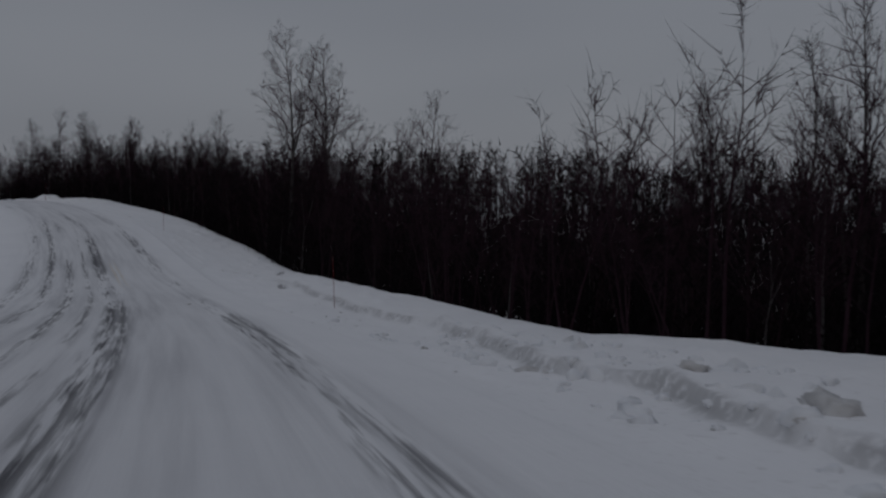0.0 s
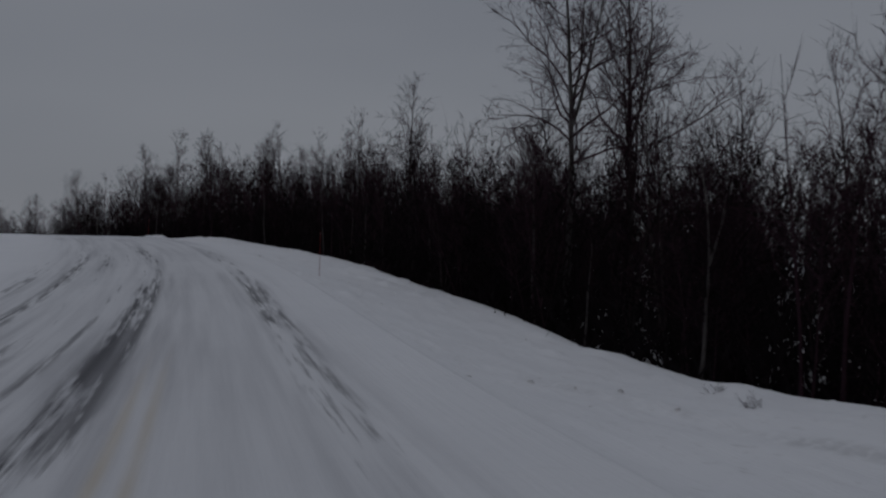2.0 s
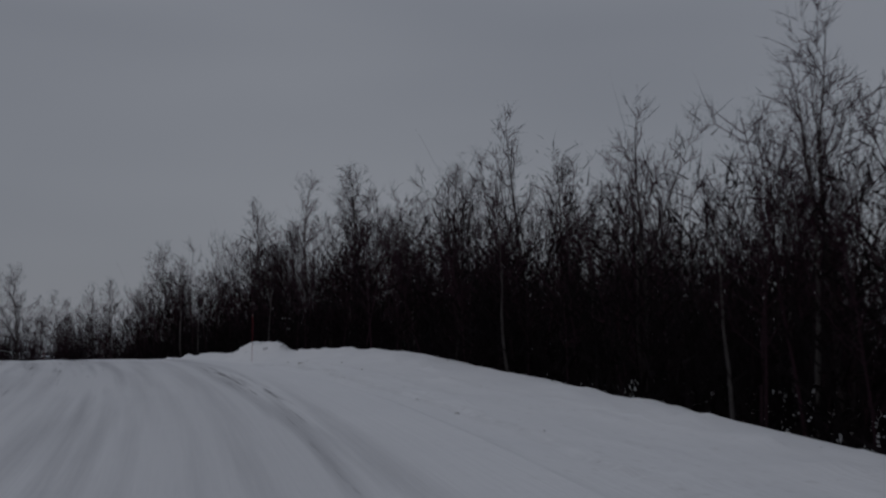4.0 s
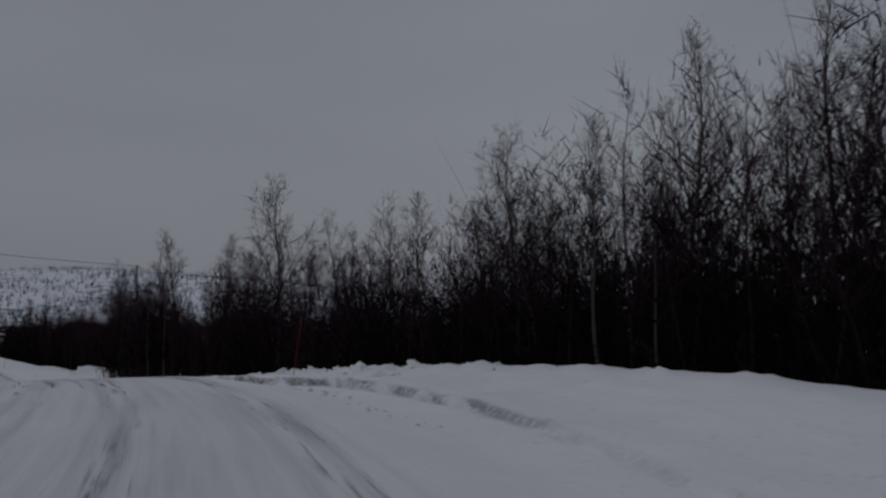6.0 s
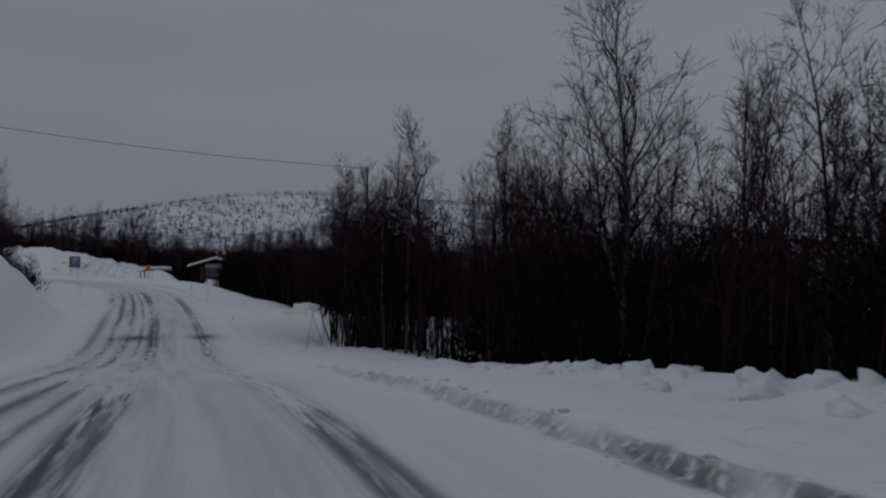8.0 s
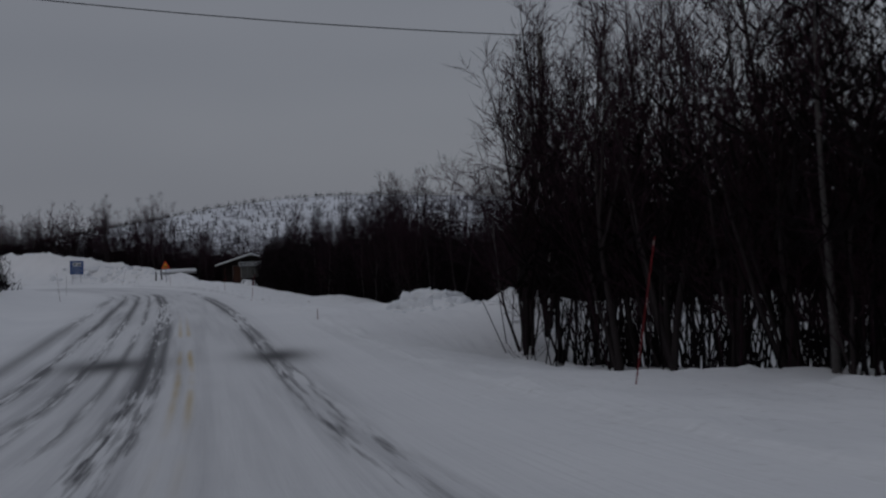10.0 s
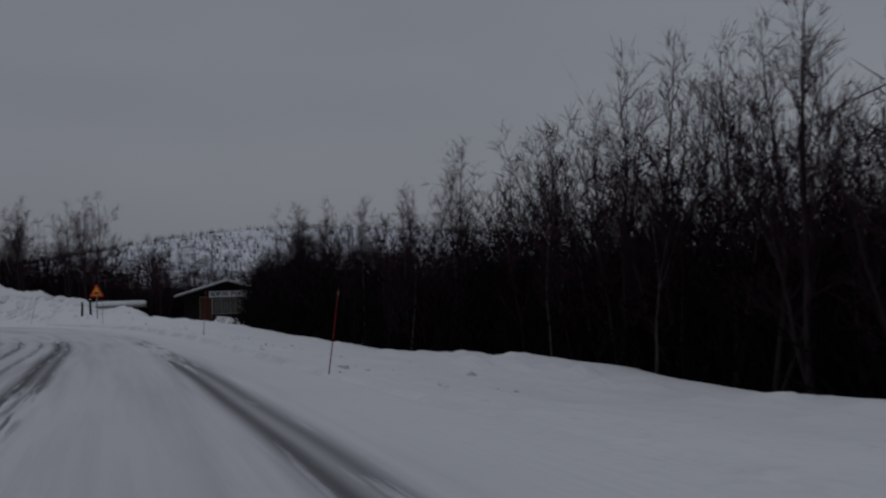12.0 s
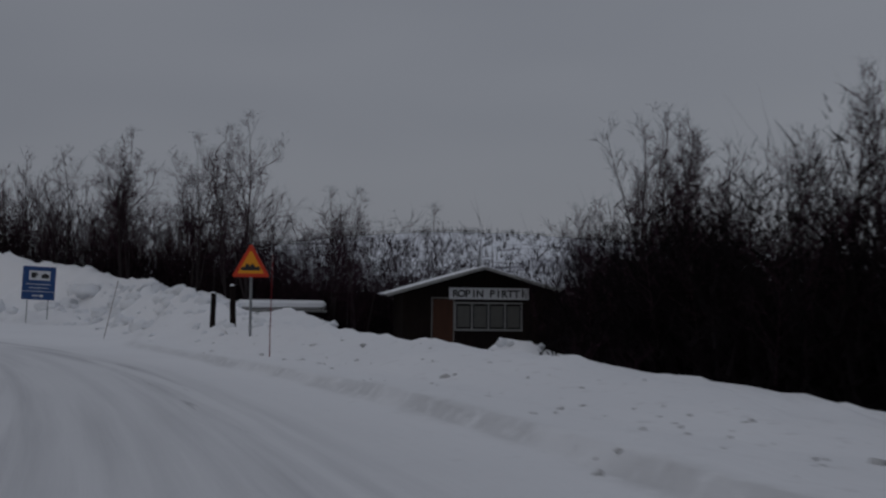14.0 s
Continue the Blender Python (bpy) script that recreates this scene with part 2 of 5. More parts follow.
def fell_snow():
    """Snow on the far fell, darkened by low birch scrub that thins out towards the top."""
    m = mat("fell_snow", 0.9)
    b = m.node_tree.nodes["Principled BSDF"]
    co = node(m, "ShaderNodeTexCoord").outputs["Object"]
    n1 = node(m, "ShaderNodeTexNoise", Scale=0.02, Detail=5.0)
    n2 = node(m, "ShaderNodeTexNoise", Scale=0.22, Detail=7.0)
    n3 = node(m, "ShaderNodeTexVoronoi", Scale=0.16)
    for n in (n1, n2, n3):
        wire(m, co, n.inputs["Vector"])
    f = math_node(m, "ADD", math_node(m, "MULTIPLY", n1.outputs["Fac"], 0.8), math_node(m, "MULTIPLY", n2.outputs["Fac"], 0.9))
    f = math_node(m, "MULTIPLY", math_node(m, "SUBTRACT", f, 0.86), 5.0, True)
    wire(m, mix_color(m, f, (0.78, 0.80, 0.84), (0.20, 0.20, 0.23)), b.inputs["Base Color"])
    return m


FELL = fell_snow()

# ---------------------------------------------------------------- the road's line and the lie of the land
KNOT_S = np.arange(-30.0, 460.0, 20.0)
KNOTS = np.array([
    (-0.00, -30.00, -0.80),
    (-0.00, -10.00, -1.20),
    (-0.04, 10.00, -1.84),
    (-0.88, 29.98, -2.47),
    (-2.66, 49.89, -2.77),
    (-5.01, 69.76, -1.93),
    (-8.09, 89.51, -0.51),
    (-12.68, 108.97, 0.83),
    (-19.18, 127.86, 1.65),
    (-27.68, 145.95, 1.64),
    (-38.03, 163.04, 1.38),
    (-50.26, 178.84, 0.29),
    (-63.49, 193.84, -1.61),
    (-76.38, 209.13, -3.16),
    (-89.50, 224.22, -3.46),
    (-102.88, 239.09, -3.69),
    (-116.41, 253.82, -4.10),
    (-130.57, 267.93, -4.52),
    (-146.37, 280.13, -4.76),
    (-164.18, 289.12, -5.00),
    (-183.38, 294.58, -5.21),
    (-203.26, 296.30, -5.22),
    (-223.21, 294.98, -5.22),
    (-243.14, 293.31, -5.22),
    (-263.07, 291.63, -5.22),
])


def spline(y, x, xi):
    """A natural cubic through the knots."""
    n, h = len(x), np.diff(x)
    a, b = np.eye(n), np.zeros(n)
    for i in range(1, n - 1):
        a[i, i - 1:i + 2] = h[i - 1], 2 * (h[i - 1] + h[i]), h[i]
        b[i] = 6 * ((y[i + 1] - y[i]) / h[i] - (y[i] - y[i - 1]) / h[i - 1])
    q = np.linalg.solve(a, b)
    j = np.clip(np.searchsorted(x, xi) - 1, 0, n - 2)
    u, v = (x[j + 1] - xi) / h[j], (xi - x[j]) / h[j]
    return u * y[j] + v * y[j + 1] + ((u ** 3 - u) * q[j] + (v ** 3 - v) * q[j + 1]) * h[j] ** 2 / 6


ROAD_S = np.arange(-30.0, 449.0, 0.5)
ROAD = np.array([spline(KNOTS[:, k], KNOT_S, ROAD_S) for k in range(3)]).T
ROAD_T = np.gradient(ROAD[:, :2], axis=0)
ROAD_T /= np.hypot(ROAD_T[:, 0], ROAD_T[:, 1])[:, None]


TABLES = {}


def fbm(x, y, seed, octaves=4):
    """Smooth value noise between -1 and 1 for arrays of places."""
    if seed not in TABLES:
        TABLES[seed] = np.random.RandomState(seed).rand(6, 64, 64) * 2 - 1
    out, amp, tot = np.zeros_like(x, dtype=float), 1.0, 0.0
    for o in range(octaves):
        tab = TABLES[seed][o]
        xi, yi = np.floor(x).astype(int), np.floor(y).astype(int)
        u, v = x - xi, y - yi
        u, v = u * u * (3 - 2 * u), v * v * (3 - 2 * v)
        g = lambda a, b: tab[a % 64, b % 64]
        out += amp * ((g(xi, yi) * (1 - u) + g(xi + 1, yi) * u) * (1 - v) + (g(xi, yi + 1) * (1 - u) + g(xi + 1, yi + 1) * u) * v)
        tot += amp
        amp *= 0.5
        x, y = x * 2.03 + 7.1, y * 2.03 + 3.7
    return out / tot


def ramp(x, a, b):
    q = np.clip((x - a) / (b - a), 0, 1)
    return q * q * (3 - 2 * q)


CREST_S = (-30, 10, 15, 22, 30, 37, 45, 52, 60, 68, 76, 85, 95, 105, 114, 120, 126, 132, 138, 145, 153, 162, 170, 178, 186, 194, 203, 212, 222, 232, 236, 241, 247, 251, 254, 262, 268, 276, 284, 292, 300, 308, 316, 324, 332, 340, 355, 363, 368, 374, 380, 386)
CREST_Z = (-0.10, -0.19, -0.20, -0.39, -0.77, -0.72, -0.40, -0.46, -0.73, -1.25, -1.51, -1.23, -1.19, -0.83, -0.64, -0.52, -0.27, 0.18, 0.36, 0.43, 0.58, 0.57, 0.36, 0.20, 0.09, 0.04, 0.02, -0.05, -0.14, -0.17, -0.60, -1.00, -1.50, -0.45, 0.02, -0.02, -0.26, -0.62, -0.36, -0.48, -0.68, -0.58, -0.36, -0.04, 0.18, 0.20, 0.22, 1.00, 1.80, 2.6, 3.5, 4.2)


# how far the ploughed verge lies below the road's crown
SAG_S = (0, 44, 70, 110, 146, 165, 185, 200, 215, 262, 272, 280, 292, 304)
SAG_Z = (0.30, 0.40, 0.25, 0.20, 0.40, 0.36, 0.34, 0.15, 0.0, 0.0, 0.20, 0.30, 0.15, 0.0)


# the cut edge left by the plough: along, across, height
LEDGE_S = (0, 10, 15, 19, 23, 28, 35, 40, 47, 57, 70, 150, 163, 170, 176, 181, 187, 200, 207, 216, 270, 281, 289, 303, 310, 318, 330, 345)
LEDGE_D = (5.8, 5.8, 6.4, 6.0, 6.8, 7.9, 8.4, 7.6, 7.45, 7.8, 5.0, 5.6, 6.0, 5.95, 5.3, 4.5, 4.12, 4.05, 4.4, 4.4, 3.8, 3.5, 3.1, 3.3, 3.2, 3.5, 3.3, 3.9)
LEDGE_H = (0.22, 0.24, 0.26, 0.24, 0.26, 0.24, 0.22, 0.20, 0.16, 0.10, 0.06, 0.06, 0.14, 0.24, 0.26, 0.25, 0.20, 0.14, 0.11, 0.07, 0.05, 0.11, 0.13, 0.14, 0.18, 0.17, 0.13, 0.11)


# the chunky ridge of ploughed snow beside the road before the cabin: along, across, height
RIDGE_S = (314, 318, 322, 326, 330, 335, 338, 342, 346, 352, 362, 370, 376, 384, 388)
RIDGE_D = (6.5, 6.5, 6.5, 6.5, 6.5, 6.5, 6.7, 7.5, 8.2, 10.5, 14.0, 18.0, 20.0, 20.0, 20.0)
RIDGE_H = (0.0, 0.20, 0.34, 0.42, 0.50, 0.62, 0.68, 0.86, 1.25, 1.36, 1.60, 1.75, 2.1, 2.9, 2.9)


def ledge(s, far):
    """Height and offset of the cut edge that the plough leaves along the verge."""
    led = np.interp(s, LEDGE_S, LEDGE_H) * (1 + 0.35 * fbm(s * 0.5, s * 0 + 5.1, 23))
    ld = np.interp(s, LEDGE_S, LEDGE_D) + 0.06 * fbm(s * 0.15, s * 0 + 3.3, 12) + 0.10 * fbm(s * 0.8, s * 0 + 1.3, 13) + 9.0 * far
    return led, ld


def land(s, d):
    """Height of the snow over the road's own level, s metres along it and d metres to the right of its line."""
    s, d = np.broadcast_arrays(np.asarray(s, float), np.asarray(d, float))
    far = ramp(s, 338, 362)
    edge, top = 3.4 + 9.0 * far, 9.5 + 11.0 * far
    crest = np.interp(s, CREST_S, CREST_Z)
    wav = fbm(s * 0.12, d * 0.25, 11)
    z = 0.02 * wav * (d < edge)
    # wheel tracks pressed into the packed snow
    for c, w in ((-1.2, 0.3), (1.25, 0.3), (-2.6, 0.35), (-4.4, 0.4)):
        z = z - 0.025 * np.exp(-((d - c) / w) ** 2)
    q = np.clip((d - edge) / (top - edge), 0, 1)
    rise = np.where(crest > 0, q ** 2.4, q ** (0.5 + 0.5 * ramp(s, 200, 230)))
    bank = ramp(d, edge - 0.2, edge + 1.4)
    z = z + crest * rise - np.interp(s, SAG_S, SAG_Z) * ramp(d, 2.0, 4.6) * (1 - ramp(d, 7.2, 9.5))
    # the hollow of the turnout before the heap
    z = z - 0.55 * np.exp(-((s - 261.5) / 6.0) ** 2) * ramp(d, 5.0, 8.5) * (1 - ramp(d, 9.4, 11.6))
    # ploughed ledge along the verge
    led, ld = ledge(s, far)
    z = z + led * ramp(d, ld, ld + 0.16) * (1 - ramp(d, ld + 0.4, top))
    # lumps and clods thrown up by the plough
    lump = fbm(s * 0.55, d * 0.55, 14)
    clod = np.clip(fbm(s * 1.5, d * 1.5, 15, 3) - 0.10, 0, 1)
    rim = np.exp(-((d - top + 0.4) / 0.9) ** 2)
    after = np.exp(-((d - ld - 0.5) / 0.5) ** 2)
    rough = 1 - ramp(d, top + 2, top + 5)
    z = z + bank * rough * (0.07 * lump + clod * (0.09 + 0.28 * rim + 0.08 * after) * (1 + 1.2 * far)) - 0.05 * rim * bank
    z = z + far * bank * 0.4 * lump * rough + far * bank * rough * 0.5 * np.clip(fbm(s * 0.35, d * 0.35, 16, 4), 0, 1) + far * bank * rough * 0.55 * np.clip(fbm(s * 0.8, d * 0.8, 20, 4) - 0.05, 0, 1)
    # heaps
    for hs, hd_, r1, r2, hh, sd in ((148.2, 9.6, 1.2, 1.1, 0.45, 21), (150.6, 9.9, 1.4, 1.2, 0.5, 22), (267.6, 12.2, 2.4, 2.3, 0.58, 24), (264.8, 11.6, 2.0, 1.7, 0.34, 26), (253.4, 12.1, 1.8, 1.7, 0.6, 27), (342.3, 18.4, 2.4, 1.8, 1.25, 25)):
        g = np.exp(-(((s - hs) / r1) ** 2 + ((d - hd_) / r2) ** 2) ** 1.4)
        z = z + g * hh * (1 + 0.55 * fbm(s * 0.9, d * 0.9, sd, 4))
    ridge_d = np.interp(s, RIDGE_S, RIDGE_D)
    across = (d - ridge_d) / np.where(d < ridge_d, 1.7, 2.4)
    ridge = np.interp(s, RIDGE_S, RIDGE_H) * np.exp(-across ** 2) * (1 + 0.22 * lump + 0.55 * clod) * ((s > 314) & (s < 388))
    z = z + np.maximum(ridge - np.maximum(z, 0), 0)
    # behind the bank the land falls to the wood
    drop = (1.5 + 1.0 * (1 - ramp(s, 100, 135)) + 0.3 * wav) * np.interp(s, (224, 232, 258, 264), (1, 0.35, 0.12, 1)) + 3.4 * far
    back = top + 1.2 * (1 - ramp(s, 36, 50))
    z = z - drop * ramp(d, back + 0.3, back + 6.0)
    z = z + 0.25 * fbm(s * 0.08, d * 0.08, 17) * ramp(d, top + 2, top + 10)
    # far side of the road
    lh = 0.35 + 4.0 * ramp(s, 206, 228) * (1 - ramp(s, 250, 270)) + 0.5 * ramp(s, 262, 300)
    le = -6.6 - 0.5 * fbm(s * 0.1, s * 0, 18)
    z = z + lh * (ramp(-d, -le, -le + 5.0)) * (1 + 0.2 * lump) + 0.10 * clod * ramp(-d, -le, -le + 1.5)
    return z


def spot(s, d, up=0.0):
    """A place on the snow, s metres along the road and d metres to its right."""
    i = np.interp(s, ROAD_S, np.arange(len(ROAD_S)))
    c = np.array([np.interp(s, ROAD_S, ROAD[:, k]) for k in range(3)])
    t = ROAD_T[int(round(float(i)))]
    if s > ROAD_S[-1]:
        c = c + np.array([t[0], t[1], 0]) * (s - ROAD_S[-1])
    return Vector((c[0] + t[1] * d, c[1] - t[0] * d, c[2] + float(land(s, d)) + up))


def heading(s):
    """The road's direction, in degrees from +y to the left."""
    t = ROAD_T[int(round(float(np.interp(s, ROAD_S, np.arange(len(ROAD_S))))))]
    return math.degrees(math.atan2(-t[0], t[1]))


def mesh_from(name, verts, faces, material, smooth=False):
    me = bpy.data.meshes.new(name)
    me.from_pydata(verts, [], faces)
    me.materials.append(material)
    if smooth:
        me.polygons.foreach_set("use_smooth", [True] * len(me.polygons))
    me.update()
    return me


def build_ground():
    ss = np.concatenate([np.arange(-30, 8, 0.8), np.arange(8, 350, 0.56), np.arange(350, 392, 0.40), np.arange(392, 449, 1.5)])
    dd = np.concatenate([np.linspace(-70, -13, 12), np.arange(-12, -5.2, 0.5), np.arange(-5.2, 3.0, 0.3), np.arange(3.0, 8.6, 0.1), np.arange(8.6, 12.0, 0.2), np.arange(12, 22, 0.45), np.linspace(22.5, 70, 13)])
    ns, nd = len(ss), len(dd)
    S, D = np.meshgrid(ss, dd, indexing="ij")
    cx = [np.interp(ss, ROAD_S, ROAD[:, k]) for k in range(3)]
    tx = [np.interp(ss, ROAD_S, ROAD_T[:, k]) for k in range(2)]
    Xg = cx[0][:, None] + tx[1][:, None] * D
    Yg = cx[1][:, None] - tx[0][:, None] * D
    Zg = cx[2][:, None] + land(S, D)
    V = np.stack([Xg, Yg, Zg], -1).reshape(-1, 3)
    UV = np.stack([S, D], -1).reshape(-1, 2)
    idx = np.arange(ns * nd).reshape(ns, nd)
    F = np.stack([idx[:-1, :-1], idx[:-1, 1:], idx[1:, 1:], idx[1:, :-1]], -1).reshape(-1, 4)
    # rings from the strip's border out to the horizon
    full = np.concatenate([idx[0, :], idx[1:, -1], idx[-1, -2::-1], idx[-2:0:-1, 0]])
    centre = V[:, :2].mean(0)
    prev, verts, faces, uvs = full, [V], [F], [UV]
    count = len(V)
    rim = V[full]
    way = rim[:, :2] - centre
    ang = np.arctan2(way[:, 1], way[:, 0])
    for k, (rad, zz) in enumerate(((420, -4.0), (700, -5.0), (1200, -6.0), (2300, -6.0), (4500, -6.0))):
        r = np.stack([centre[0] + rad * np.cos(ang), centre[1] + rad * np.sin(ang), np.full(len(ang), zz)], -1)
        r[:, 2] += 0.8 * fbm(r[:, 0] * 0.01, r[:, 1] * 0.01, 31)
        cur = count + np.arange(len(r))
        count += len(r)
        verts.append(r)
        uvs.append(np.stack([np.full(len(r), 700.0), np.full(len(r), 300.0)], -1))
        faces.append(np.stack([prev, cur, np.roll(cur, -1), np.roll(prev, -1)], -1))
        prev = cur
    V, F, UV = np.concatenate(verts), np.concatenate(faces), np.concatenate(uvs)
    me = mesh_from("ground", V.tolist(), F.tolist(), SNOW_GROUND, True)
    led, ld = ledge(UV[:, 0], ramp(UV[:, 0], 338, 362))
    # first 50 m: painted shadow under the ledge's lip; further on, dirt
    dirt_and_shade = np.exp(-((UV[:, 1] - ld - 0.07) / 0.17) ** 2) * np.clip(0.85 + 1.9 * fbm(UV[:, 0] * 0.9, UV[:, 1] * 3.0, 19), 0.12, 1) * np.interp(UV[:, 0], (0, 50, 70, 155, 166, 183, 190, 206, 214, 276, 282, 330, 340), (0.50, 0.45, 0.1, 0.2, 1, 1, 0.60, 0.45, 0.1, 0.1, 0.26, 0.26, 0.2))
    me.attributes.new("dirt_and_shade", "FLOAT", "POINT").data.foreach_set("value", dirt_and_shade.astype(np.float32))
    wear = np.interp(UV[:, 0], (0, 75, 100, 158, 172, 190, 232, 242, 264, 276, 300, 312, 330), (1.1, 1.1, 0.25, 0.25, 1.7, 1.2, 1.1, 1.9, 1.7, 1.9, 1.7, 0.6, 0.3))
    me.attributes.new("wear", "FLOAT", "POINT").data.foreach_set("value", wear.astype(np.float32))
    layer = me.uv_layers.new(name="road")
    li = np.zeros(len(me.loops), dtype=np.int32)
    me.loops.foreach_get("vertex_index", li)
    layer.data.foreach_set("uv", UV[li].astype(np.float32).ravel())
    bm = bmesh.new()
    bm.from_mesh(me)
    bmesh.ops.recalc_face_normals(bm, faces=bm.faces[:])
    up = sum(f.normal.z for f in list(bm.faces)[:200])
    if up < 0:
        bmesh.ops.reverse_faces(bm, faces=bm.faces[:])
    bm.to_mesh(me)
    bm.free()
    return tagged(new("ground", me), "packed snow road with worn wheel tracks and ploughed snowy verges", "ground", kind="structure")


ground = build_ground()

# ---------------------------------------------------------------- makers


def part(name, bm, material, parent, label=""):
    """Links a bmesh as one mesh object under a thing or a part."""
    me = bpy.data.meshes.new(name)
    bm.to_mesh(me)
    bm.free()
    me.materials.append(material)
    ob = new(name, me)
    ob.parent = parent
    return tagged(ob, label)


def thing(name, m, label, category, group=""):
    ob = new(name)
    ob.matrix_world = m
    ob.empty_display_size = 0.2
    return tagged(ob, label, category, group)


def box(size, at=(0, 0, 0), bevel=0.01, turn=None):
    bm = bmesh.new()
    bmesh.ops.create_cube(bm, size=1.0)
    bmesh.ops.scale(bm, vec=size, verts=bm.verts[:])
    if bevel:
        bmesh.ops.bevel(bm, geom=bm.edges[:], offset=min(bevel, min(size) * 0.3), segments=1, affect="EDGES")
    if turn is not None:
        bmesh.ops.transform(bm, matrix=turn, verts=bm.verts[:])
    bmesh.ops.translate(bm, vec=at, verts=bm.verts[:])
    return bm


def rod(r1, r2, height, at=(0, 0, 0), sides=10, wobble=0.0, seed=0, rings=6):
    """An upright tapered rod, slightly uneven."""
    rng = random.Random(seed)
    bm, rows_ = bmesh.new(), []
    for k in range(rings + 1):
        q = k / rings
        ox, oy = rng.uniform(-wobble, wobble), rng.uniform(-wobble, wobble)
        r = r1 + (r2 - r1) * q
        rows_.append([bm.verts.new((at[0] + ox + r * math.cos(2 * math.pi * i / sides), at[1] + oy + r * math.sin(2 * math.pi * i / sides), at[2] + height * q)) for i in range(sides)])
    for a, b in zip(rows_, rows_[1:]):
        for i in range(sides):
            bm.faces.new((a[i], a[(i + 1) % sides], b[(i + 1) % sides], b[i]))
    bm.faces.new(rows_[0][::-1])
    bm.faces.new(rows_[-1])
    return bm


def plate(outline, depth, at=(0, 0, 0), bevel=0.0):
    """A flat shape in the x-z plane, given thickness along y (towards -y is its front)."""
    bm = bmesh.new()
    f = bm.faces.new([bm.verts.new((x + at[0], at[1], z + at[2])) for x, z in outline])
    r = bmesh.ops.extrude_face_region(bm, geom=[f])
    bmesh.ops.translate(bm, vec=(0, depth, 0), verts=[v for v in r["geom"] if isinstance(v, bmesh.types.BMVert)])
    bmesh.ops.recalc_face_normals(bm, faces=bm.faces[:])
    return bm


def tube_strip(points, radii, sides, verts, faces):
    """Adds a tapered tube along points to lists of verts and faces."""
    base = len(verts)
    n = len(points)
    for k, (p, r) in enumerate(zip(points, radii)):
        way = (points[min(k + 1, n - 1)] - points[max(k - 1, 0)]).normalized()
        side = way.orthogonal().normalized()
        up = way.cross(side)
        for i in range(sides):
            a = 2 * math.pi * i / sides
            verts.append(p + side * (r * math.cos(a)) + up * (r * math.sin(a)))
    for k in range(n - 1):
        for i in range(sides):
            j = (i + 1) % sides
            faces.append((base + k * sides + i, base + k * sides + j, base + (k + 1) * sides + j, base + (k + 1) * sides + i))


def crooked(rng, start, way, length, steps, bend, lift):
    pts, p, w, seg = [start.copy()], start.copy(), way.normalized(), length / steps
    for _ in range(steps):
        w = (w + Vector((rng.uniform(-bend, bend), rng.uniform(-bend, bend), rng.uniform(-bend, bend) + lift))).normalized()
        p = p + w * seg
        pts.append(p.copy())
    return pts


def twig(verts, faces, a, b, width, sides, turn=0.0):
    """A thin tapering twig: a sliver, or two crossed ones."""
    way = (b - a).normalized()
    side = way.orthogonal().normalized()
    up = way.cross(side)
    for k in range(sides):
        h = (side * math.cos(turn + 1.57 * k) + up * math.sin(turn + 1.57 * k)) * (width / 2)
        i0 = len(verts)
        verts.extend((a + h, a - h, b))
        faces.append((i0, i0 + 1, i0 + 2))


